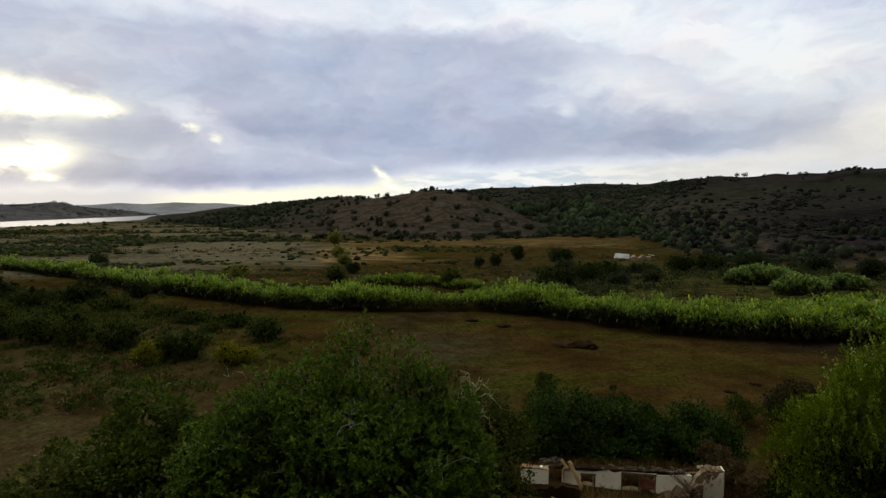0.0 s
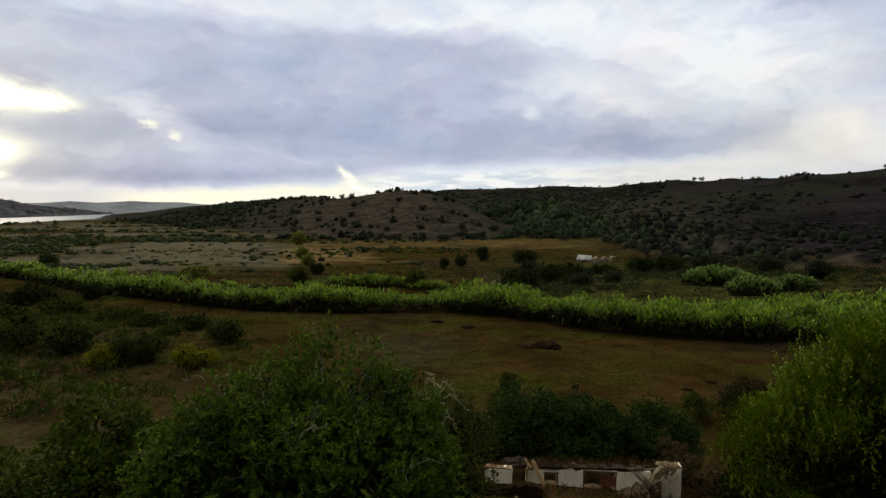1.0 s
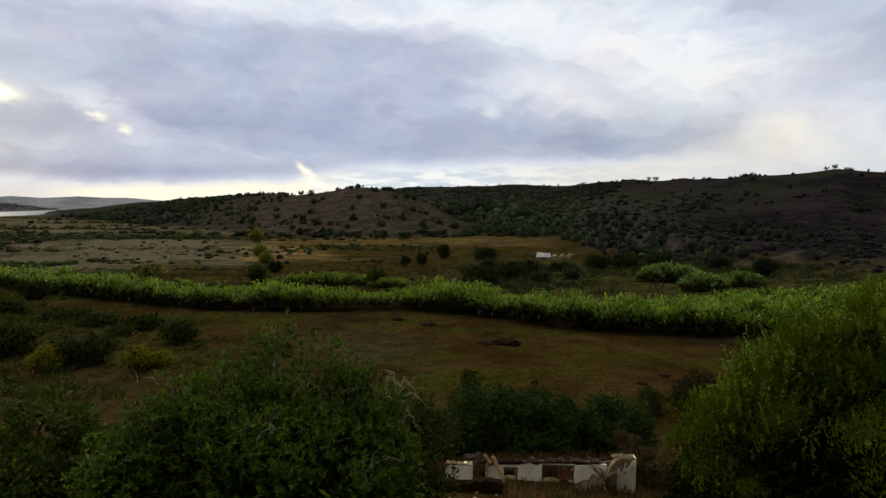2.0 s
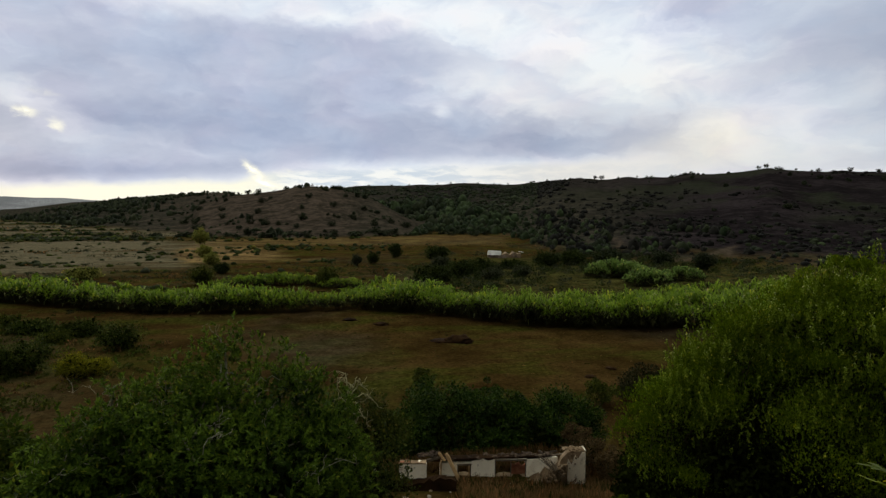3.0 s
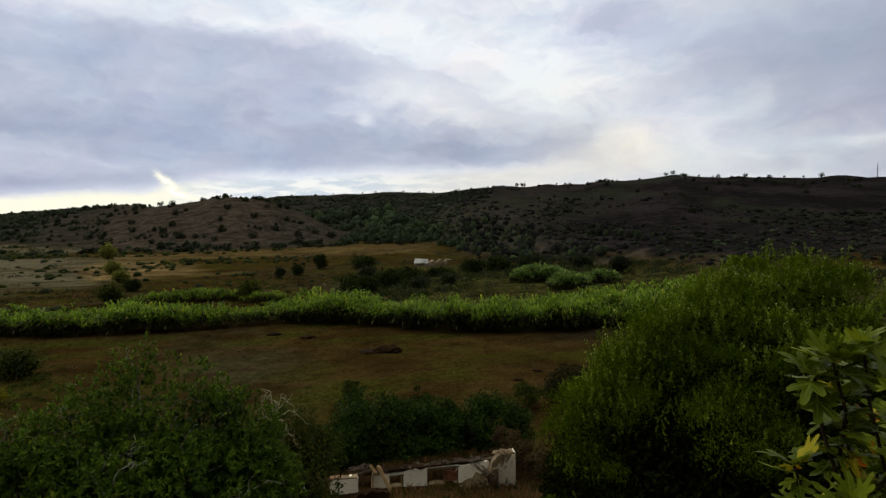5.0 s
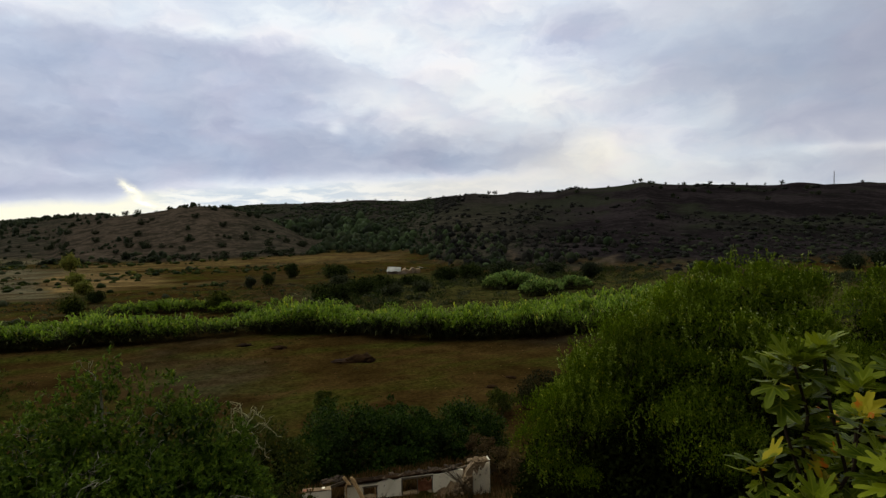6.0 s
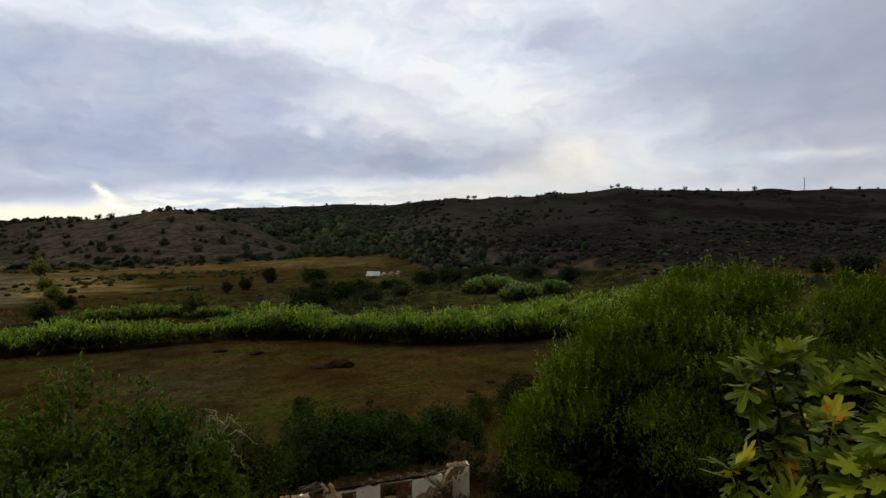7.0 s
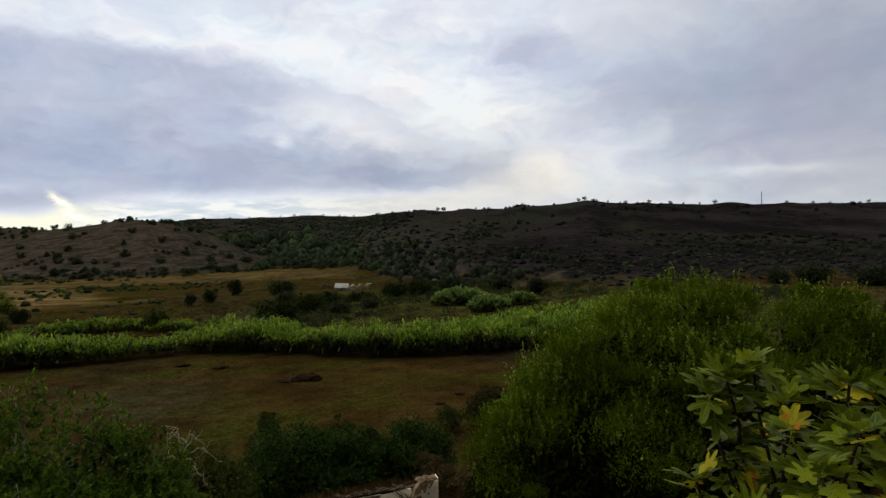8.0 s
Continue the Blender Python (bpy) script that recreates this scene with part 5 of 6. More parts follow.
def scatter_hills():
    rng = np.random.default_rng(88)
    n_try = 70000
    a = rng.uniform(-30, 72, n_try)
    r = np.sqrt(rng.uniform(128 ** 2, 780 ** 2, n_try))
    x, y = r * np.sin(np.radians(a)), r * np.cos(np.radians(a))
    hill, cone = slope_at(a, r)
    s = np.maximum(hill, cone)
    patch = noise2(x * 0.018, y * 0.018, 61, 4)
    fine_patch = noise2(x * 0.08, y * 0.08, 67, 3)
    wander = 8 * noise2(x * 0.010, y * 0.010, 63, 3)
    gully = np.exp(-((a - 11.5 + 0.7 * wander) / 4.2) ** 2) * smooth01((0.62 - hill + 0.05 * wander) / 0.3) + 0.9 * np.exp(-((a - 22 + wander) / 7.0) ** 2) * smooth01((0.50 - hill + 0.05 * wander) / 0.3)
    gully = gully + 0.75 * (1 - 0.6 * smooth01((a - 36) / 8)) * smooth01((a - 18) / 6) * smooth01((0.24 - hill + 0.04 * wander + 0.10 * fine_patch) / 0.08) * smooth01((0.35 + patch) / 0.4)
    gully = np.clip(gully * smooth01((r - np.where(a > 17, 138, 185)) / 40), 0, 1) * (1 - smooth01((cone - 0.1 + 0.25 * fine_patch) / 0.5))
    want = 0.40 + 0.95 * patch + 0.5 * fine_patch + 0.55 * gully
    want = want + 0.35 * smooth01((a - 17) / 6) * smooth01((0.34 - hill + 0.03 * wander) / 0.12)
    want = want - 0.28 * smooth01((4 - a) / 5) * smooth01((a + 17) / 5)
    want = want - (0.30 - 0.5 * patch) * smooth01(cone / 0.1) * smooth01((a + 7) / 3)
    want = want - 0.74 * smooth01((a - 20 + wander) / 8) * smooth01((hill - 0.22 + 0.03 * wander) / 0.2) - 0.45 * smooth01((a - 4) / 4) * smooth01((22 - a) / 4) * smooth01((hill - 0.5 + 0.04 * wander) / 0.2)
    want = want * (1 - 0.90 * smooth01((hill - 0.86) / 0.08) * smooth01((a + 7) / 4))
    for line in TRACKS[:3]:
        want = np.where(line_distance(x, y, line) < 3.0, -1, want)
    keep = (s > 0.015) & (hill < 1.06) & (rng.random(n_try) < want)
    order = np.cumsum(keep)
    keep &= order <= 12500
    a, r, x, y, gully, hill = a[keep], r[keep], x[keep], y[keep], gully[keep], hill[keep]
    x, y = x * UNIT, y * UNIT
    z = height(x, y) - 0.2
    size = UNIT * rng.uniform(0.7, 1.0, len(a)) ** 2 * np.where(gully > 0.4, (2.2 + 5.6 * rng.random(len(a)) ** 2.2) * np.where(a > 18, 0.75, 1.0), 1.2 + 3.4 * rng.random(len(a)) ** 1.8) * np.clip(r / 300, 0.8, 1.4)
    size = size * (1 - 0.45 * smooth01((hill - 0.82) / 0.12)) * (1 - 0.40 * smooth01((hill - 0.30) / 0.3) * (gully > 0.4))
    tall = size * rng.uniform(0.55, 0.95, len(a)) * np.where((a > 4) & (gully < 0.4), 0.55, 1.0)
    green = (gully + 0.35 * noise2(x * 0.02, y * 0.02, 65, 3) > 0.45) & (rng.random(len(a)) < 0.62 + 0.6 * noise2(x * 0.012, y * 0.012, 66, 2))
    green = green & ((a < 20) | (rng.random(len(a)) < 0.40))
    scorched = (a > 22) & ~green & (rng.random(len(a)) < 0.50 + 1.6 * hill)
    rest = ~green & ~scorched
    for name, pick, mat, label in (("gully_woodland", green, leaf_gully, "dense green woodland filling the hollow of the hills"),
                                   ("scorched_scrub", scorched, leaf_scorched, "dark sparse scrub over the burnt-looking hillside"),
                                   ("hillside_scrub", rest, leaf_hill, "scattered dull green scrub over the hillsides")):
        me = domes_mesh(name, x[pick], y[pick], z[pick], tall[pick], size[pick], mat, 90, 6 if name == "gully_woodland" else 5, 22 if name == "gully_woodland" else 6)
        tagged(new(name, me), label, "scrub", kind="stuff")


def scatter_floor():
    rng = np.random.default_rng(99)
    n_try = 60000
    a = rng.uniform(-45, 72, n_try)
    r = np.exp(rng.uniform(math.log(27), math.log(430), n_try))
    x, y = r * np.sin(np.radians(a)), r * np.cos(np.radians(a))
    s = np.maximum(*slope_at(a, r))
    patch, patch2 = noise2(x * 0.022, y * 0.075, 71, 4), noise2(x * 0.12, y * 0.3, 73, 3)
    field = (a > -16) & (r < 66)
    want = 0.18 + 1.25 * patch + 0.5 * patch2
    want = np.where(field, want - 0.08, want)
    want = np.where((a > -14) & (a < 19) & (r > 130) & (r < 240), want * 0.35 - 0.04, want)
    wet = (a < -24.8) & (r > table(a, SHORE, 1))
    keep = (s < 0.03) & (rng.random(n_try) < want) & ~wet & ((a > 0) | (r < 110) | (rng.random(n_try) < 0.35))
    order = np.cumsum(keep)
    keep &= order <= 9500
    a, r, x, y = a[keep], r[keep], x[keep], y[keep]
    x, y = x * UNIT, y * UNIT
    z = height(x, y) - 0.05
    low = UNIT * np.interp(r, [27, 60, 100, 250, 430], [0.05, 0.085, 0.34, 0.7, 1.1])
    low = low * np.where((a < -11) & (r > 95), 1.5, 1.0)
    tall = low * rng.uniform(0.5, 1.3, len(a))
    wide = low * rng.uniform(1.5, 4.5, len(a))
    pick = rng.random(len(a))
    for name, sel, mat, label in (("low_scrub", (pick < 0.34) & (r > 75), leaf_hill, "low dull scrub in patches over the valley floor"),
                                  ("rough_grass", ((pick >= 0.34) | (r <= 75)) & (pick < 0.8), grass_green, "rough olive grass tufts over the valley floor"),
                                  ("dry_grass", pick >= 0.8, grass_dry, "dry straw-coloured grass tufts over the valley floor")):
        far = sel & (r > 90)
        near = sel & (r <= 90)
        for some, per, leaf, upright in ((near, 12, 0.5, 0.9), (far, 16, 0.26, 0.1)):
            if not some.any():
                continue
            me = clumps_mesh(name, x[some], y[some], z[some], tall[some], wide[some], per, leaf_field if some is far and mat is grass_green else mat, 95, leaf, upright)
            tagged(new(name, me), label, "grass" if "grass" in name else "scrub", kind="stuff")


def scatter_field_scrub():
    """Low bushes that join the larger ones across the brown field."""
    rng = np.random.default_rng(171)
    a, r = rng.uniform(-42, -14, 4200), np.sqrt(rng.uniform(40 ** 2, 96 ** 2, 4200))
    x, y = r * np.sin(np.radians(a)), r * np.cos(np.radians(a))
    want = 0.10 + 1.3 * noise2(x * 0.05, y * 0.12, 172, 3) + 0.25 * smooth01((-24 - a) / 6)
    edge = r * np.cos(np.radians(a)) - np.interp(x, [-98, -67, -46, -25, -11, 0], [118, 98, 82, 69, 64, 64])
    keep = (rng.random(len(a)) < want) & (edge < 0)
    x, y, r = x[keep] * UNIT, y[keep] * UNIT, r[keep]
    wide = rng.uniform(0.5, 2.6, len(x)) * rng.uniform(0.6, 1.2, len(x)) * np.where(x < -0.45 * y, 1.25, 0.9)
    tall = wide * rng.uniform(0.3, 0.55, len(x))
    pick = rng.random(len(x))
    for name, sel, mat, label in (("field_scrub", pick < 0.5, leaf_bush, "low dark scrub over the brown field"), ("olive_scrub", (pick >= 0.5) & (pick < 0.85), leaf_olive, "low olive scrub over the brown field"),
                                  ("dry_weeds", pick >= 0.85, grass_dry, "dry brown weeds over the field")):
        me = clumps_mesh(name, x[sel], y[sel], height(x[sel], y[sel]) - 0.05, tall[sel], wide[sel], 54, mat, 173, 0.24)
        tagged(new(name, me), label, "scrub", kind="stuff")


def field_tussocks():
    """Small tussocks over the brown field."""
    rng = np.random.default_rng(181)
    a, r = rng.uniform(-20, 40, 1500), np.sqrt(rng.uniform(34 ** 2, 70 ** 2, 1500))
    x, y = r * np.sin(np.radians(a)), r * np.cos(np.radians(a))
    keep = rng.random(len(a)) < 0.12 + 0.7 * noise2(x * 0.06, y * 0.10, 182, 3)
    keep &= y < np.interp(x, [-25, -11, 0, 8, 22, 35, 60], [68, 64, 64, 62, 50, 47, 47])
    x, y = x[keep] * UNIT, y[keep] * UNIT
    wide = rng.uniform(0.12, 0.55, len(x)) ** 1.0
    me = clumps_mesh("tussocks", x, y, height(x, y) - 0.02, wide * 0.35, wide * 1.6, 10, grass_green, 183, 0.4, 0.5)
    tagged(new("tussocks", me), "small olive tussocks over the brown field", "grass", kind="stuff")


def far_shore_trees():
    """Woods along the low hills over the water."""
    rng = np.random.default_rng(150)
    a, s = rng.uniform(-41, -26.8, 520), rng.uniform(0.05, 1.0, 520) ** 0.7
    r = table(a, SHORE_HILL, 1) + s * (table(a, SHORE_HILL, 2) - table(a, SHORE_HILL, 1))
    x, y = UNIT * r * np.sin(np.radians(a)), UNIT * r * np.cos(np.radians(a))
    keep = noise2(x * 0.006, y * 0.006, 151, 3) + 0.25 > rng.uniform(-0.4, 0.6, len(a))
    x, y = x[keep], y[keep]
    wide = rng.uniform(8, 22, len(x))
    me = clumps_mesh("far_woodland", x, y, height(x, y) - 0.5, wide * 0.4, wide, 20, leaf_hazed, 152, 0.3)
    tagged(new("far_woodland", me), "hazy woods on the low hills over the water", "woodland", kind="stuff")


def scatter_thicket():
    """The tangle of bushes between the cane belt and the ruined farm."""
    rng = np.random.default_rng(140)
    a, r = rng.uniform(9, 62, 5200), np.sqrt(rng.uniform(82 ** 2, 150 ** 2, 5200))
    x, y = r * np.sin(np.radians(a)), r * np.cos(np.radians(a))
    hill, cone = slope_at(a, r)
    want = 0.05 + 0.14 * smooth01((a - 18) / 4) + 1.1 * noise2(x * 0.035, y * 0.07, 141, 4) + 0.55 * np.exp(-((a - 17 - (r - 105) * 0.16) / 5.5) ** 2) + 0.3 * smooth01((a - 20) / 6) * smooth01((r - 118) / 12)
    clear = (np.hypot(x - 53, y - 91) < 9) | (np.hypot(x - 60, y - 85) < 6) | (line_distance(x, y, TRACKS[0]) < 2.5) | (line_distance(x, y, TRACKS[1]) < 2.5) | ((np.abs(a - 19.2) < 2.6) & (r > 124))
    keep = (hill < 0.05) & (rng.random(len(a)) < want) & ~clear
    a, r, x, y = a[keep], r[keep], x[keep] * UNIT, y[keep] * UNIT
    wide = rng.uniform(1.2, 4.2, len(a))
    tall = wide * rng.uniform(0.4, 0.75, len(a))
    pick = rng.random(len(a))
    for name, sel, mat in (("thicket", pick < 0.6, leaf_field), ("grey_scrub", pick >= 0.6, leaf_grey)):
        me = clumps_mesh(name, x[sel], y[sel], height(x[sel], y[sel]) - 0.1, tall[sel], wide[sel], 36, mat, 142, 0.26)
        tagged(new(name, me), "tangled dark bushes beyond the canes" if name == "thicket" else "low grey-green scrub beyond the canes", "scrub", kind="stuff")


# front line of the cane belt: x, y, depth of the belt, height of the canes
BELT = [(-98, 119, 10, 2.3), (-67, 100.5, 9, 2.4), (-46, 84.2, 8, 2.5), (-25, 71.6, 6.5, 2.7), (-11, 67, 6, 2.8), (-4, 66.6, 4.5, 2.4), (1, 67.5, 4.0, 2.2), (5, 67.5, 6, 2.8), (8, 65.8, 7, 3.1),
        (16, 59.4, 7, 3.0), (22.4, 53.2, 8, 2.9), (27.5, 51.2, 9, 2.9), (35, 49.8, 15, 3.0), (46, 48.5, 22, 3.1), (60, 50, 22, 3.1)]


def cane_points(rng, count):
    rows = np.array(BELT)
    run = np.concatenate([[0], np.cumsum(np.hypot(*np.diff(rows[:, :2], axis=0).T))])
    near_weight = np.interp(run, run, 1 / np.hypot(rows[:, 0], rows[:, 1]))
    grid = np.linspace(0, run[-1], 800)
    weight = np.cumsum(np.interp(grid, run, near_weight * (2 + rows[:, 2])))
    s = np.interp(rng.random(count) * weight[-1], weight, grid)
    x, y, deep, tall = (np.interp(s, run, rows[:, i]) for i in range(4))
    r = np.hypot(x, y)
    back = rng.random(count) ** 1.25 * deep * (1 + 0.12 * noise2(s * 0.3, s * 0, 5, 2)) + 0.95 * noise2(s * 0.5, s * 0 + 3, 15, 3)
    grow = 1 + 0.34 * noise2(s * 0.25, back * 0.25, 3, 3) + 0.30 * noise2(s * 0.8, back * 0.5, 4, 2) + rng.normal(size=count) * 0.07
    return UNIT * (x + back * x / r), UNIT * (y + back * y / r), UNIT * tall * grow, back, s


def canes(name, x, y, tall, seed, label, leaves=11, dry=0.0, tuft=5, green=leaf_cane):
    """Canes in tufts: stalks that fan out from one root, each with long arching leaves that bend over."""
    rng = np.random.default_rng(seed)
    x, y, tall = np.repeat(x, tuft), np.repeat(y, tuft), np.repeat(tall, tuft) * rng.uniform(0.72, 1.04, len(x) * tuft)
    x, y = x + rng.normal(size=len(x)) * 0.16, y + rng.normal(size=len(x)) * 0.16
    z = height(x, y) - 0.05
    count = len(x)
    f = rng.uniform(0.10, 1.0, (count, leaves)) ** 0.7
    lean = rng.normal(size=(count, 2)) * 0.15
    foot = np.stack([x, y, z], -1)
    stalk_top = foot + np.stack([lean[:, 0] * tall, lean[:, 1] * tall, tall * 0.84], -1)
    start = foot[:, None] + (stalk_top - foot)[:, None] * f[..., None]
    turn = rng.uniform(0, 2 * np.pi, (count, leaves))
    length = tall[:, None] * rng.uniform(0.22, 0.42, (count, leaves)) * (1.15 - 0.3 * f)
    lift = np.where(f > 0.8, rng.uniform(0.9, 2.6, f.shape), rng.uniform(0.2, 1.0, f.shape))
    way = unit(np.stack([np.cos(turn), np.sin(turn), lift], -1))
    mid = start + way * length[..., None] * 0.62
    bow = unit(way * np.array([1, 1, 0.1]) + np.stack([np.zeros_like(f), np.zeros_like(f), -0.75 + 0.9 * (f - 0.5)], -1))
    tip = mid + bow * length[..., None] * 0.62
    side = unit(np.cross(way, np.array([0, 0, 1.0]))) * (0.042 + 0.016 * rng.random((count, leaves, 1))) * np.clip(tall / 2.6, 0.7, 1.6)[:, None, None]
    side = side * np.clip(np.hypot(x, y) / 90, 1.0, 2.2)[:, None, None]
    verts = np.stack([start - side * 0.7, start + side * 0.7, mid + side, tip, mid - side], 2).reshape(-1, 3)
    ids = np.arange(count * leaves) * 5
    quads = np.stack([ids, ids + 1, ids + 2, ids + 4], -1)
    tris = np.stack([ids + 4, ids + 2, ids + 3], -1)
    me = mesh_np(name, verts, [quads, tris], green)
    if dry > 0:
        me.materials.append(leaf_cane_dry_shaded)
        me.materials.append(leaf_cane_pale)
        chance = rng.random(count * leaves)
        # Low leaves take the dry colour with shade in it, a few are pale.
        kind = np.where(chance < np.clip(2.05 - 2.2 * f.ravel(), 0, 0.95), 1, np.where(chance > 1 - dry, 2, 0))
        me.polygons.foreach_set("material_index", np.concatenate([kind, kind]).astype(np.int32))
    tagged(new(name, me), label, "canes", kind="stuff")


def build_canes():
    rng = np.random.default_rng(111)
    x, y, tall, back, s = cane_points(rng, 3300)
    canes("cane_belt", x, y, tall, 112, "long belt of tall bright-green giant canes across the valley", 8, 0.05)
    # smaller stands: x, y, half length, half depth, height
    for i, (cx, cy, lx, ly, tall) in enumerate(((53, 93, 6.0, 3.0, 3.6), (52, 81, 4.0, 2.4, 3.2), (62, 86, 4.0, 2.2, 2.7), (-7, 92, 9.5, 2.0, 2.2), (3.5, 88, 4, 1.6, 1.8))):
        m = int(lx * ly * 11)
        q = rng.uniform(-1, 1, (m * 2, 2))
        q = q[(q ** 2).sum(1) < 1][:m]
        dome = np.sqrt(1 - 0.75 * (q ** 2).sum(1))
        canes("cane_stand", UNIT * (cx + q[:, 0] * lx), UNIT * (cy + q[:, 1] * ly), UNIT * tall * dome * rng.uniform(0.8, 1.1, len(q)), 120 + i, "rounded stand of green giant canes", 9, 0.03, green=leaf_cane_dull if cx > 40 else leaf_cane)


scatter_hills()
scatter_pasture()
scatter_floor()
scatter_thicket()
scatter_field_scrub()
field_tussocks()
far_shore_trees()
build_canes()


# ---- the ruined house below ----
def jagged_block(size_x, size_y, heights, rng, rough=0.04):
    """A broken wall piece: a box with an uneven top line given by heights along x, worn faces."""
    cols = len(heights)
    bm = bmesh.new()
    rows = []
    for i, top in enumerate(heights):
        x = size_x * i / (cols - 1)
        ring = []
        for y, z in ((0, 0), (0, top * 0.5), (0, top), (size_y, top + rng.uniform(-0.05, 0.05)), (size_y, 0)):
            ring.append(bm.verts.new((x + rng.normal() * rough * 0.4, y + rng.normal() * rough * 0.4, z + (rng.normal() * rough if z > 0 else 0))))
        rows.append(ring)
    for a, b in zip(rows[:-1], rows[1:]):
        for k in range(4):
            bm.faces.new((a[k], b[k], b[k + 1], a[k + 1]))
    bm.faces.new(rows[0])
    bm.faces.new(list(reversed(rows[-1])))
    bmesh.ops.recalc_face_normals(bm, faces=bm.faces)
    return bm


def bar(a, b, wide, deep, rng=None, worn=0.0):
    """A squared timber from a to b, its edges chamfered."""
    a, b = Vector(a), Vector(b)
    bm = bmesh.new()
    bmesh.ops.create_cube(bm, size=1.0)
    bmesh.ops.bevel(bm, geom=bm.edges[:], offset=0.12, segments=1, affect="EDGES")
    turn = (b - a).to_track_quat("X", "Z").to_matrix().to_4x4()
    bmesh.ops.transform(bm, matrix=Matrix.Translation((a + b) / 2) @ turn @ Matrix.Diagonal(((b - a).length, wide, deep, 1)), verts=bm.verts)
    if worn and rng is not None:
        for v in bm.verts:
            v.co += Vector(rng.normal(size=3) * worn)
    return bm


def stone(rng, size):
    bm = bmesh.new()
    bmesh.ops.create_icosphere(bm, subdivisions=1, radius=0.5)
    for v in bm.verts:
        v.co = Vector((v.co.x * size * rng.uniform(0.8, 1.3), v.co.y * size * rng.uniform(0.7, 1.2), v.co.z * size * rng.uniform(0.5, 0.8)))
    return bm


def ruin():
    rng = np.random.default_rng(501)
    base = 2.12
    root = thing("ruined_house", pose(7.05, 31.2, base, 0, 0, -11.07), "roofless ruined cottage with flaking whitewashed walls and fallen timbers", "ruin")

    def piece(name, bm, mat, x, y, z, parent=root, label=""):
        bmesh.ops.translate(bm, vec=(x, y, z), verts=bm.verts)
        return part_bm(name, bm, mat, parent, label)

    # inner back wall with two openings; x runs along it, y away from the camera
    wall = piece("back_wall", jagged_block(1.05, 0.45, [1.10, 1.16, 1.12, 1.18], rng), plaster, -0.22, 0.0, 0.0, label="flaking whitewashed back wall")
    piece("wall_section", jagged_block(1.40, 0.45, [1.18, 1.24, 1.22, 1.27, 1.28], rng), plaster, 1.63, 0.0, 0.0, wall)
    piece("wall_section", jagged_block(1.85, 0.45, [1.33, 1.36, 1.34, 1.38, 1.40], rng), plaster, 4.89, 0.0, 0.0, wall)
    piece("wall_sill", jagged_block(0.85, 0.42, [0.30, 0.34, 0.28], rng), rubble, 0.80, 0.02, 0.0, wall)
    piece("wall_sill", jagged_block(1.90, 0.42, [0.22, 0.28, 0.20, 0.25], rng), rubble, 3.01, 0.02, 0.0, wall)
    for x0, x1, top in ((0.78, 1.66, 0.98), (3.00, 4.92, 1.24)):
        frame_ob = piece("window_frame", bar((x0, 0.04, top), (x1, 0.04, top + 0.02), 0.14, 0.10), timber, 0, 0, 0, root, "weathered timber lintel")
        piece("jamb", bar((x0 + 0.05, 0.06, 0.24), (x0 + 0.05, 0.06, top), 0.09, 0.08), timber, 0, 0, 0, frame_ob)
        piece("jamb", bar((x1 - 0.05, 0.06, 0.24), (x1 - 0.05, 0.06, top), 0.09, 0.08), timber, 0, 0, 0, frame_ob)
        piece("wall_head", jagged_block(x1 - x0, 0.40, [0.10, 0.08, 0.1, 0.09], rng, 0.012), plaster, x0, 0.02, top + 0.05, wall)
    piece("mullion", bar((3.98, 0.05, 0.24), (3.98, 0.05, 1.22), 0.05, 0.05), timber, 0, 0, 0, root)
    piece("brick_infill", jagged_block(0.86, 0.12, [0.72, 0.62, 0.74, 0.58, 0.66], rng, 0.05), brick_red, 4.02, 0.30, 0.2, root, "patch of broken red brickwork")
    piece("post", bar((1.50, 0.02, 0.2), (1.50, 0.02, 0.98), 0.07, 0.07), beam_wood, 0, 0, 0, root, "pale upright post")
    # broken tiles and rafter ends along the top of the wall
    for i in range(60):
        x = rng.uniform(-0.9, 6.6) if i < 46 else rng.uniform(-1.45, -0.25)
        z = 1.15 + 0.045 * x + rng.uniform(0.0, 0.10) + (0.22 + 0.14 * (x + 1.45) if i >= 46 else 0.0)
        a = rng.uniform(0, math.pi)
        bm = bmesh.new()
        bmesh.ops.create_cone(bm, cap_ends=False, segments=8, radius1=0.10, radius2=0.085, depth=0.40)
        bmesh.ops.delete(bm, geom=[v for v in bm.verts if v.co.y < -0.03], context="VERTS")
        bmesh.ops.solidify(bm, geom=bm.faces[:], thickness=0.018)
        bmesh.ops.transform(bm, matrix=pose(x, rng.uniform(0.05, 0.55), z, 90 + rng.uniform(-18, 18), rng.uniform(-15, 15), math.degrees(a)), verts=bm.verts)
        part_bm("roof_tile", bm, tile_clay, root)
    # Dark strip: tile line and shadow along the wall top in one colour.
    part_bm("wall_plate", bar((-0.9, 0.22, 1.20), (6.5, 0.26, 1.46), 0.50, 0.12, rng, 0.03), soil_heap_mat, root, "dark strip along the wall top, shade put into its colour")
    for i in range(9):
        x = rng.uniform(-0.8, 6.3)
        part_bm("rafter", bar((x, 0.1, 1.22 + 0.04 * x), (x + rng.uniform(0.5, 1.4), 0.30, 1.30 + 0.04 * x), 0.09, 0.07, rng, 0.01), timber, root)
    piece("ledge", jagged_block(5.3, 0.42, [0.20, 0.24, 0.18, 0.22, 0.16, 0.21, 0.19, 0.23], rng, 0.035), clay_earth, 0.9, -0.62, 0.02, label="worn earth ledge along the wall foot")
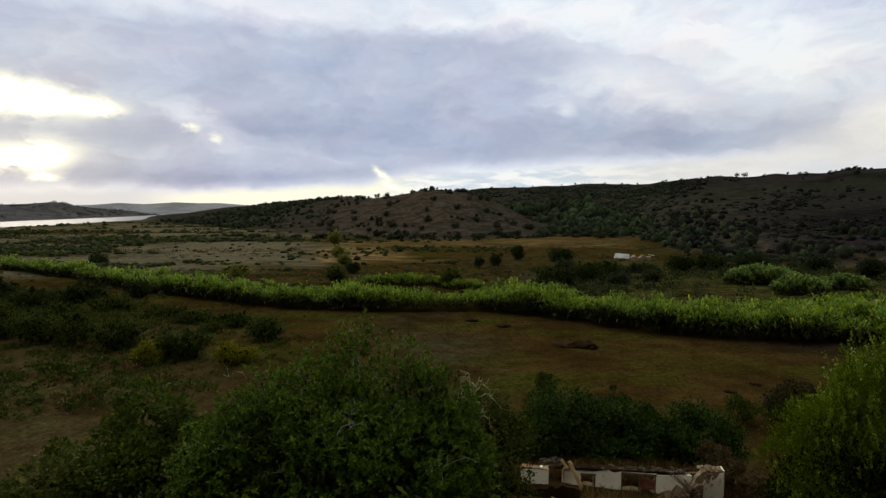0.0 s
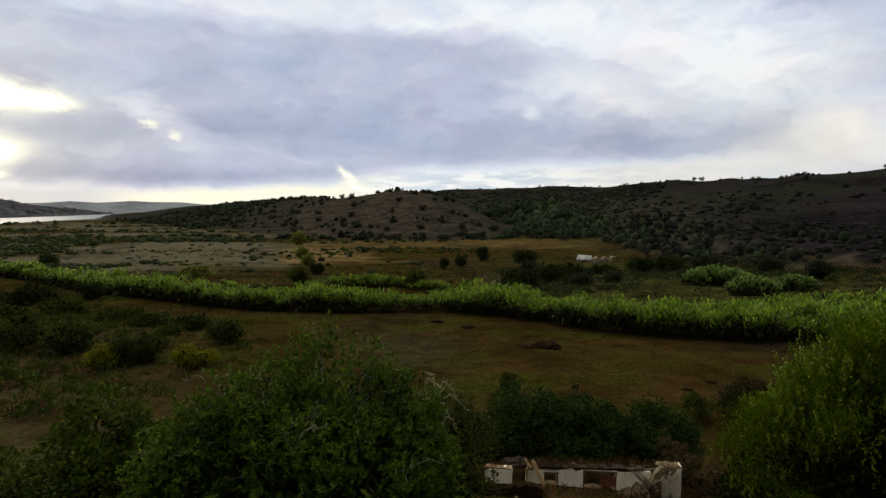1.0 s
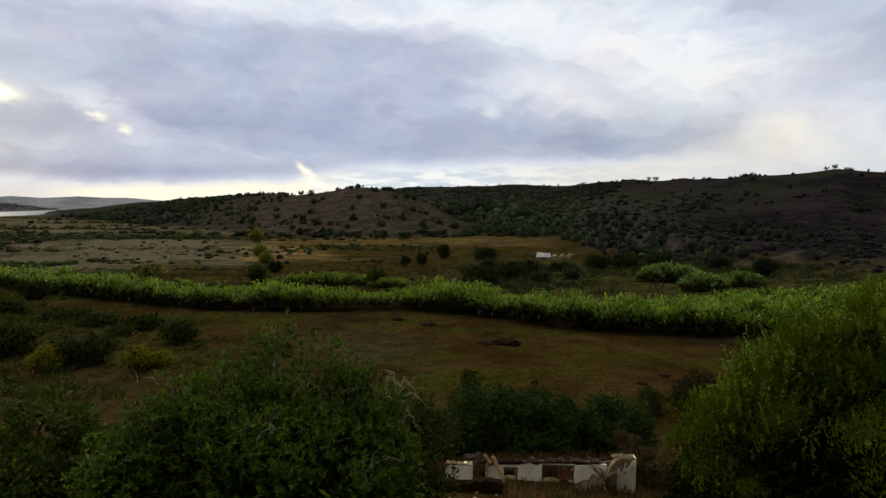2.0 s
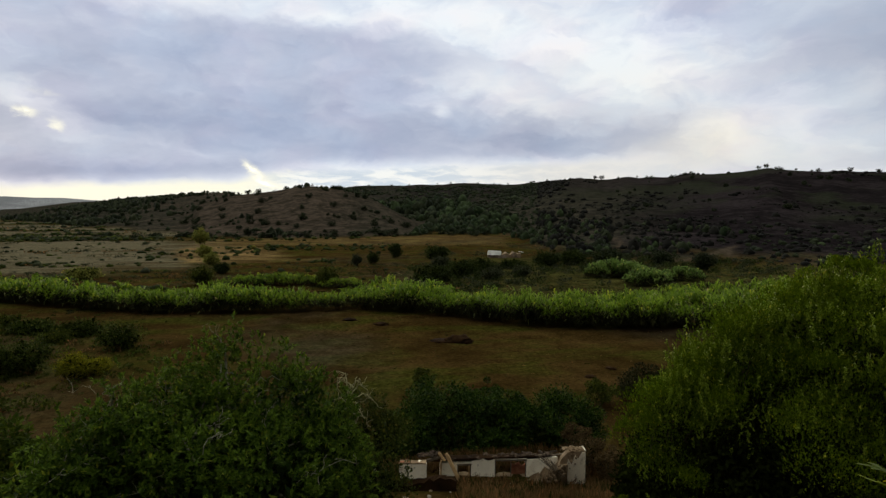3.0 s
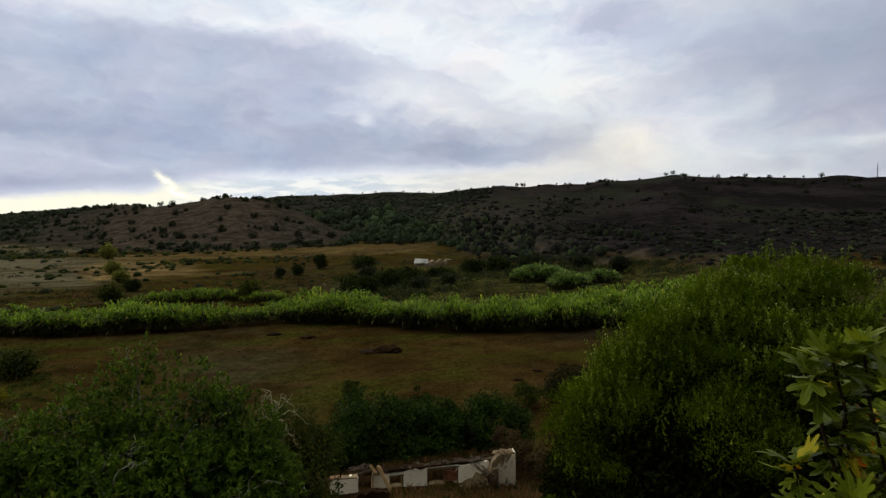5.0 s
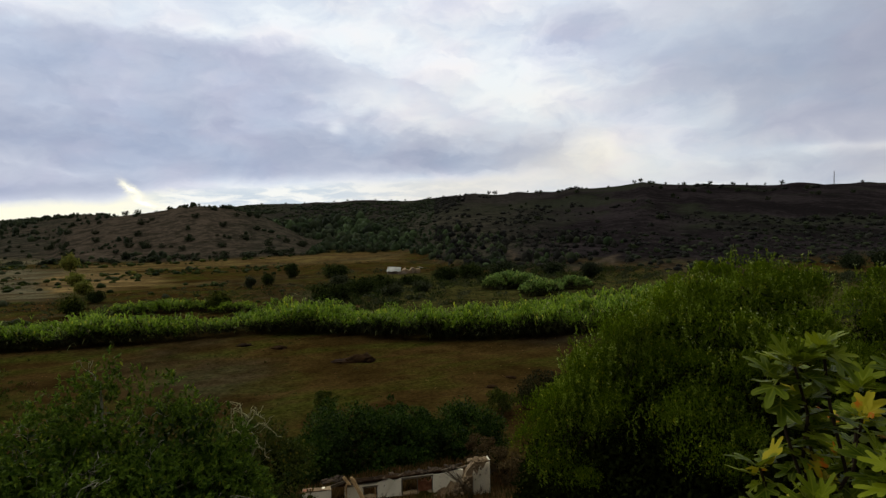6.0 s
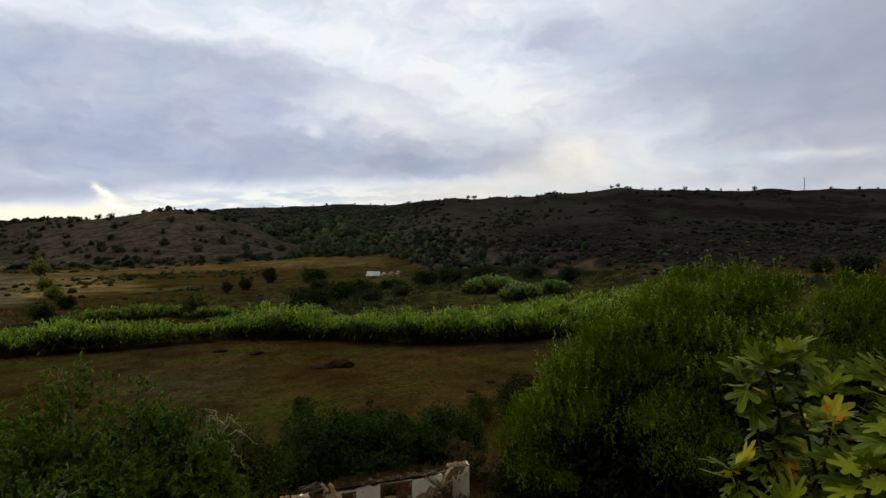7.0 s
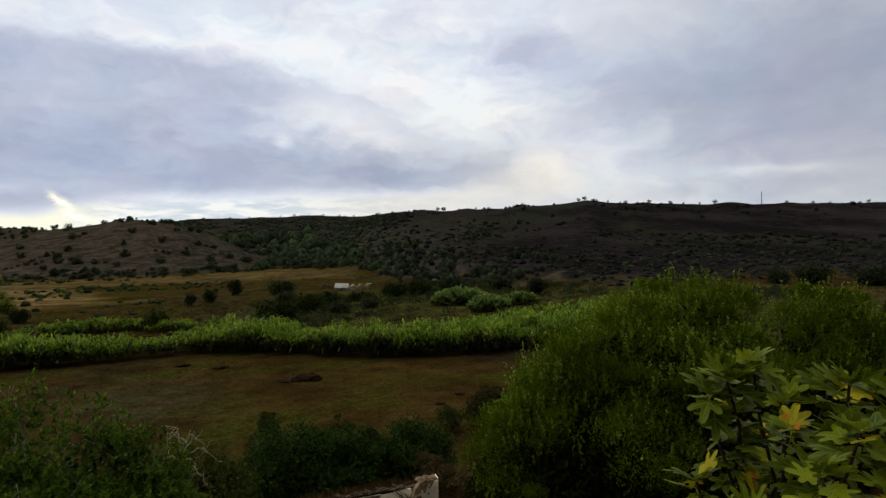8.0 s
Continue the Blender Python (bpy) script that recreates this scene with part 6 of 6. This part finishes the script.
    for i in range(26):
        bm = stone(rng, rng.uniform(0.06, 0.20))
        bmesh.ops.transform(bm, matrix=pose(rng.uniform(0.7, 5.6), rng.uniform(-0.75, -0.2), 0.22, 0, 0, rng.uniform(0, 360)), verts=bm.verts)
        part_bm("stone", bm, plaster if i % 4 == 0 else clay_earth, root)
    # leaning pale beams
    part_bm("beam", bar((0.14, -0.25, 1.78), (0.86, -0.45, 0.35), 0.17, 0.15, rng, 0.025), beam_wood, root, "pale broken timber leaning on the wall")
    part_bm("beam", bar((-0.30, -0.05, 1.76), (0.06, -0.2, 1.28), 0.15, 0.13, rng, 0.025), beam_wood, root, "pale broken timber leaning on the wall")
    part_bm("beam", bar((-1.2, 0.0, 1.20), (-0.2, 0.05, 1.42), 0.15, 0.14, rng, 0.02), timber, root)
    part_bm("beam", bar((-0.16, -0.05, 0.2), (-0.14, -0.05, 1.30), 0.12, 0.10, rng, 0.01), beam_wood, root)
    # the front wall stub, white, on a dark earth bank, shade in its colour
    stub = piece("front_wall_stub", jagged_block(1.52, 0.42, [0.80, 0.86, 0.84, 0.88, 0.85], rng, 0.03), plaster, -2.51, -1.35, 0.82, label="whitewashed stub of the front wall")
    piece("brick", bar((-2.48, -1.2, 1.70), (-2.20, -1.2, 1.70), 0.2, 0.10), brick_red, 0, 0, 0, stub)
    piece("brick", bar((-2.14, -1.2, 1.71), (-1.88, -1.2, 1.71), 0.2, 0.09), brick_red, 0, 0, 0, stub)
    piece("front_wall", jagged_block(5.4, 0.55, [0.30, 0.62, 0.90, 0.84, 0.98, 0.86, 0.92, 0.70, 0.64, 0.62, 0.58, 0.66, 0.72, 0.90, 0.84, 0.95, 0.80, 0.86, 0.70], rng, 0.07), soil_heap_mat, -4.75, -1.9, 0.14, label="low earth-brown front wall, shade put into its colour")
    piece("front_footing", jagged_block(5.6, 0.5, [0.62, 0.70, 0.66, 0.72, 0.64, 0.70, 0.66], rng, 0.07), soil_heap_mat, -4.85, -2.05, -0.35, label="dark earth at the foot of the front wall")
    piece("coping", jagged_block(1.50, 0.44, [0.07, 0.10, 0.05, 0.09, 0.06], rng, 0.02), rubble, -2.50, -1.36, 1.66, stub, "crumbling brown wall top")
    piece("marker_stone", jagged_block(0.22, 0.12, [0.55, 0.62, 0.42], rng, 0.02), plaster, -4.05, -0.9, 0.55, label="small white upright stone")
    # end wall with its plaster falling off in tongues
    core = piece("end_wall", jagged_block(1.62, 0.62, [0.75, 1.55, 1.95, 2.06, 2.08, 2.02], rng, 0.07), rubble, 6.52, -0.55, 0.0, label="broken rubble end wall with tongues of white plaster")
    line_top = [0.85, 1.30, 1.00, 1.62, 1.30, 1.86, 1.66, 2.02, 2.06]
    bm = bmesh.new()
    lower = [bm.verts.new((0.10 + i * 0.19, 0, 0.12 + rng.uniform(0, 0.12))) for i in range(9)]
    upper = [bm.verts.new((0.10 + i * 0.19, 0, t)) for i, t in enumerate(line_top)]
    for i in range(8):
        bm.faces.new((lower[i], lower[i + 1], upper[i + 1], upper[i]))
    bmesh.ops.solidify(bm, geom=bm.faces[:], thickness=0.05)
    piece("plaster_face", bm, plaster, 6.52, -0.70, 0.0, core, "white flaking plaster")
    piece("plaster_face", jagged_block(0.06, 0.60, [1.95, 2.0], rng, 0.02), plaster, 8.15, -0.56, 0.1, core)
    for i in range(60):
        x, z = rng.uniform(6.6, 8.1), rng.uniform(0.5, 2.05)
        if z > 0.55 + (x - 6.52) * 1.1 + 0.5:
            continue
        bm = stone(rng, rng.uniform(0.12, 0.26))
        bmesh.ops.transform(bm, matrix=pose(x, -0.54 + rng.uniform(0, 0.03), z, rng.uniform(0, 360), 0, 0), verts=bm.verts)
        part_bm("stone", bm, rubble, core)
    for i in range(24):
        bm = stone(rng, rng.uniform(0.12, 0.3))
        bmesh.ops.transform(bm, matrix=pose(rng.uniform(6.9, 8.1), rng.uniform(-0.5, 0.0), 2.06, 0, 0, rng.uniform(0, 360)), verts=bm.verts)
        part_bm("stone", bm, rubble, core)
    heap = jagged_block(2.1, 0.9, [0.05, 0.22, 0.30, 0.52, 0.48, 0.80, 0.76, 1.05, 1.00, 1.32, 1.25], rng, 0.13)
    piece("rubble_heap", heap, clay_earth, 4.95, -0.85, 0.0, label="slope of fallen clay and rubble")
    for i in range(110):
        s = rng.uniform(0, 1)
        x = 5.9 + rng.normal() * 0.5 + s * 0.7
        size = rng.uniform(0.06, 0.22)
        bm = stone(rng, size)
        bmesh.ops.transform(bm, matrix=pose(x, -0.85 + rng.normal() * 0.2, max(0.05, 0.10 + (x - 4.95) * 0.66 * rng.uniform(0.5, 1.0)), rng.uniform(0, 360), rng.uniform(0, 360), 0), verts=bm.verts)
        part_bm("stone", bm, clay_earth, root)
    for i in range(9):
        part_bm("fallen_lath", bar((5.35 + i * 0.13 + rng.normal() * 0.05, -0.5, 1.78 - 0.05 * i + rng.normal() * 0.05), (6.2 + 0.1 * i, -0.95, 1.15 - 0.06 * i), 0.04, 0.03, rng, 0.01), timber, root)
    return root


def loose_stones():
    rng = np.random.default_rng(520)
    for i in range(30):
        x, y = 7.05 + rng.uniform(-4.5, 11.5), 30.2 - rng.uniform(-0.4, 3.2) - 0.12 * rng.uniform(0, 8)
        bm = stone(rng, rng.uniform(0.10, 0.28))
        ob = part_bm("stone", bm, rubble if i % 4 else stone_pale, None)
        ob.matrix_world = pose(x, y, h1(x, y) + 0.05, 0, 0, rng.uniform(0, 360))
        tagged(ob, "loose weathered building stone in the dry grass", "stone", "fallen stones by the ruin")


def grass_round_ruin():
    rng = np.random.default_rng(530)
    count = 9000
    x, y = 7.05 + rng.uniform(-6, 14, count), 31.0 + rng.normal(size=count) * 3.0
    local = (x - 7.05) * 0.981 + (y - 31.2) * -0.192, (x - 7.05) * 0.192 + (y - 31.2) * 0.981
    inside = (local[0] > -5.2) & (local[0] < 8.3) & (local[1] > -2.0) & (local[1] < 0.5)
    keep = (~inside | (rng.random(count) < 0.5) & (local[1] < -0.7) & (local[0] > 0.8)) & ~((local[0] > -5.6) & (local[0] < 0.8) & (local[1] > -7.0) & (local[1] < -1.6))
    x, y = x[keep], y[keep]
    z = height(x, y) - 0.03
    tall = rng.uniform(0.18, 0.7, len(x))
    pick = rng.random(len(x)) < 0.78
    for name, sel, mat, label in (("dry_grass", pick, grass_dry, "tall dry grass round the ruined walls"), ("rough_grass", ~pick, grass_green, "olive weeds round the ruined walls")):
        me = clumps_mesh(name, x[sel], y[sel], z[sel], tall[sel], tall[sel] * 0.8, 12, mat, 531, 0.8, 1.9, 0.10)
        tagged(new(name, me), label, "grass", kind="stuff")


def far_house():
    """The small roofless farm buildings beyond the canes, one with a white sheet roof."""
    rng = np.random.default_rng(540)
    x, y, _ = polar(19.0, 143.5 * UNIT)
    base = h1(x, y)
    root = thing("farm_ruin", pose(x, y, base, 0, 0, -14), "half-collapsed farmhouse with a white sheet roof and bare brick walls", "house")
    part_bm("wall", jagged_block(5.2, 4.6, [0.9, 1.0, 1.1, 1.0], rng, 0.05), house_wall, root).matrix_local = pose(-7.2, 0, 0)
    bm = bmesh.new()
    lo, hi = [bm.verts.new((-7.7 + i * 0.9, -0.6, 1.0 + 0.12 * math.sin(i * 2.1))) for i in range(7)], [bm.verts.new((-6.9 + i * 0.86, 4.6 + 0.3 * math.sin(i), 2.5 - 0.05 * i)) for i in range(7)]
    for i in range(6):
        bm.faces.new((lo[i], lo[i + 1], hi[i + 1], hi[i]))
    bmesh.ops.solidify(bm, geom=bm.faces[:], thickness=0.12)
    part_bm("roof", bm, sheet_white, root, "white sheet roof")
    part_bm("wall", jagged_block(7.0, 4.0, [1.2, 2.0, 1.0, 2.2, 1.5, 1.8], rng, 0.12), rubble, root, "broken brown brick walls").matrix_local = pose(-1.6, 0.5, 0)
    part_bm("gable", jagged_block(0.5, 3.8, [2.3, 2.1], rng, 0.1), house_wall, root).matrix_local = pose(2.2, 0.4, 0)
    bm = bar((4.6, 1.5, 2.3), (6.6, 1.9, 2.0), 1.6, 0.12)
    part_bm("roof", bm, sheet_white, root, "white sheet roof")
    # Solid dark panels stand for the shade in open window holes.
    for dx, dz in ((-5.4, 0.7), (-2.4, 0.7), (2.9, 0.8)):
        part_bm("window", bar((dx, -0.03, dz - 0.2), (dx + 0.9, -0.03, dz - 0.2), 0.1, 0.6), timber, root, "dark panel standing for an open window")
    part_bm("wall", jagged_block(3.2, 0.5, [0.9, 1.3, 0.8], rng, 0.1), house_wall, root).matrix_local = pose(-3.4, -2.2, 0)


def mast():
    a, r = 57.6, 690 * UNIT
    x, y, _ = polar(a, r)
    base = h1(x, y)
    top = EYE + r * math.tan(radians(4.0))
    tall = max(12.0, top - base)
    root = thing("radio_mast", pose(x, y, base - 0.3), "slender grey steel lattice mast on the skyline", "mast")
    for i in range(3):
        p = polar(i * 120, 0.55)
        q = polar(i * 120, 0.35)
        part("leg", mesh_np("leg", *tube([p, (q[0], q[1], tall)], [0.22, 0.16], 6), steel), root)
    for i in range(14):
        z = tall * (i + 0.5) / 14
        p, q = polar(i * 120, 0.5), polar(i * 120 + 120, 0.5)
        part("brace", mesh_np("brace", *tube([(p[0], p[1], z), (q[0], q[1], z + tall / 14)], [0.06, 0.06], 5), steel), root)
    part("antenna", mesh_np("antenna", *tube([(0, 0, tall - 0.5), (0, 0, tall + 1.5)], [0.35, 0.3], 8), steel), root)


def earth_mound(a, r, wide, tall, seed, label, mat=soil_heap_mat):
    """A heap of earth with a lumpy outline."""
    rng = np.random.default_rng(seed)
    x, y, _ = polar(a, r)
    bm = bmesh.new()
    bmesh.ops.create_icosphere(bm, subdivisions=3, radius=1.0)
    for v in bm.verts:
        k = 1 + 0.5 * noise.fractal(v.co * 2.4 + Vector((seed, 0, 0)), 0.9, 2.0, 5)
        v.co = Vector((v.co.x * wide / 2 * k, v.co.y * wide * 0.32 * k, max(-0.15, v.co.z * tall * k)))
    ob = part_bm("earth_mound", bm, mat, None, smooth=True)
    ob.matrix_world = pose(x, y, h1(x, y), 0, 0, -a)
    tagged(ob, label, "mound", "mounds on the field")


slab_grey = plain("dark_grey_slab", (0.035, 0.033, 0.028), (0.075, 0.070, 0.060), 4.0, 0.9, 0.8, 0.02)


def stone_bank():
    """The stony shoulder of the terrace beside the fig tree: a flat grey slab and pale rubble."""
    rng = np.random.default_rng(560)
    for i in range(24):
        x, y, _ = polar(rng.uniform(62.6, 69), rng.uniform(9.9, 11.3))
        ob = part_bm("stone", stone(rng, rng.uniform(0.07, 0.13)), slab_grey if i % 3 else stone_pale, None)
        ob.matrix_world = pose(x, y, h1(x, y) + 0.02, 0, 0, rng.uniform(0, 360))
        tagged(ob, "rounded rubble stone on the terrace bank", "stone", "rubble on the terrace bank")
    seed_stone = bmesh.new()
    bmesh.ops.create_icosphere(seed_stone, subdivisions=1, radius=0.5)
    ball, corners = np.array([v.co[:] for v in seed_stone.verts]), np.array([[v.index for v in f.verts] for f in seed_stone.faces])
    seed_stone.free()
    at = np.array([polar(rng.uniform(62.2, 69.5), rng.uniform(9.7, 11.4)) for i in range(520)])
    at[:, 2] = height(at[:, 0], at[:, 1]) + 0.01
    size = rng.uniform(0.02, 0.075, (520, 1, 1)) * rng.uniform(0.8, 1.3, (520, len(ball), 3)) * np.array([1.1, 1.0, 0.7])
    verts = (at[:, None] + ball[None] * size).reshape(-1, 3)
    gravel = new("gravel", mesh_np("gravel", verts, (corners[None] + (np.arange(520) * len(ball))[:, None, None]).reshape(-1, 3), rubble))
    tagged(gravel, "pale broken gravel strewn over the terrace bank", "gravel", kind="stuff")
    x, y, _ = polar(66.9, 10.4)
    slab = part_bm("stone_slab", jagged_block(0.8, 0.6, [0.10, 0.12, 0.11, 0.12], rng, 0.02), slab_grey, None)
    slab.matrix_world = pose(x, y, h1(x, y) + 0.02, 0, 5, -62)
    tagged(slab, "flat grey stone slab lying on the rubble", "stone")
    tall = rng.uniform(0.08, 0.3, 420)
    at = np.array([polar(rng.uniform(61.5, 70), rng.uniform(9.4, 11.6)) for i in range(420)])
    weeds = clumps_mesh("bank_weeds", at[:, 0], at[:, 1], height(at[:, 0], at[:, 1]) - 0.02, tall, tall * 0.9, 12, grass_green, 561, 0.8, 1.6, 0.14)
    tagged(new("bank_weeds", weeds), "olive weeds between the stones of the bank", "grass", kind="stuff")


far_house()
ruin()
loose_stones()
grass_round_ruin()
mast()
earth_mound(14.2, 76.3, 3.6, 0.85, 1, "dark heap of dug earth on the brown field")
earth_mound(15.0, 75.4, 1.6, 0.4, 2, "small dark heap of earth beside the larger one")
earth_mound(12.7, 76.4, 3.6, 0.16, 3, "flat spill of dark earth on the field")
earth_mound(6.2, 87.7, 2.2, 0.4, 4, "low tussock of dark earth and weeds")
earth_mound(3.0, 92.0, 2.4, 0.35, 5, "low tussock of dark earth and weeds")
earth_mound(27.6, 62.0, 1.2, 0.25, 6, "small clod of dark earth on the field")
earth_mound(29.5, 66.0, 1.2, 0.25, 7, "small clod of dark earth on the field")
stone_bank()
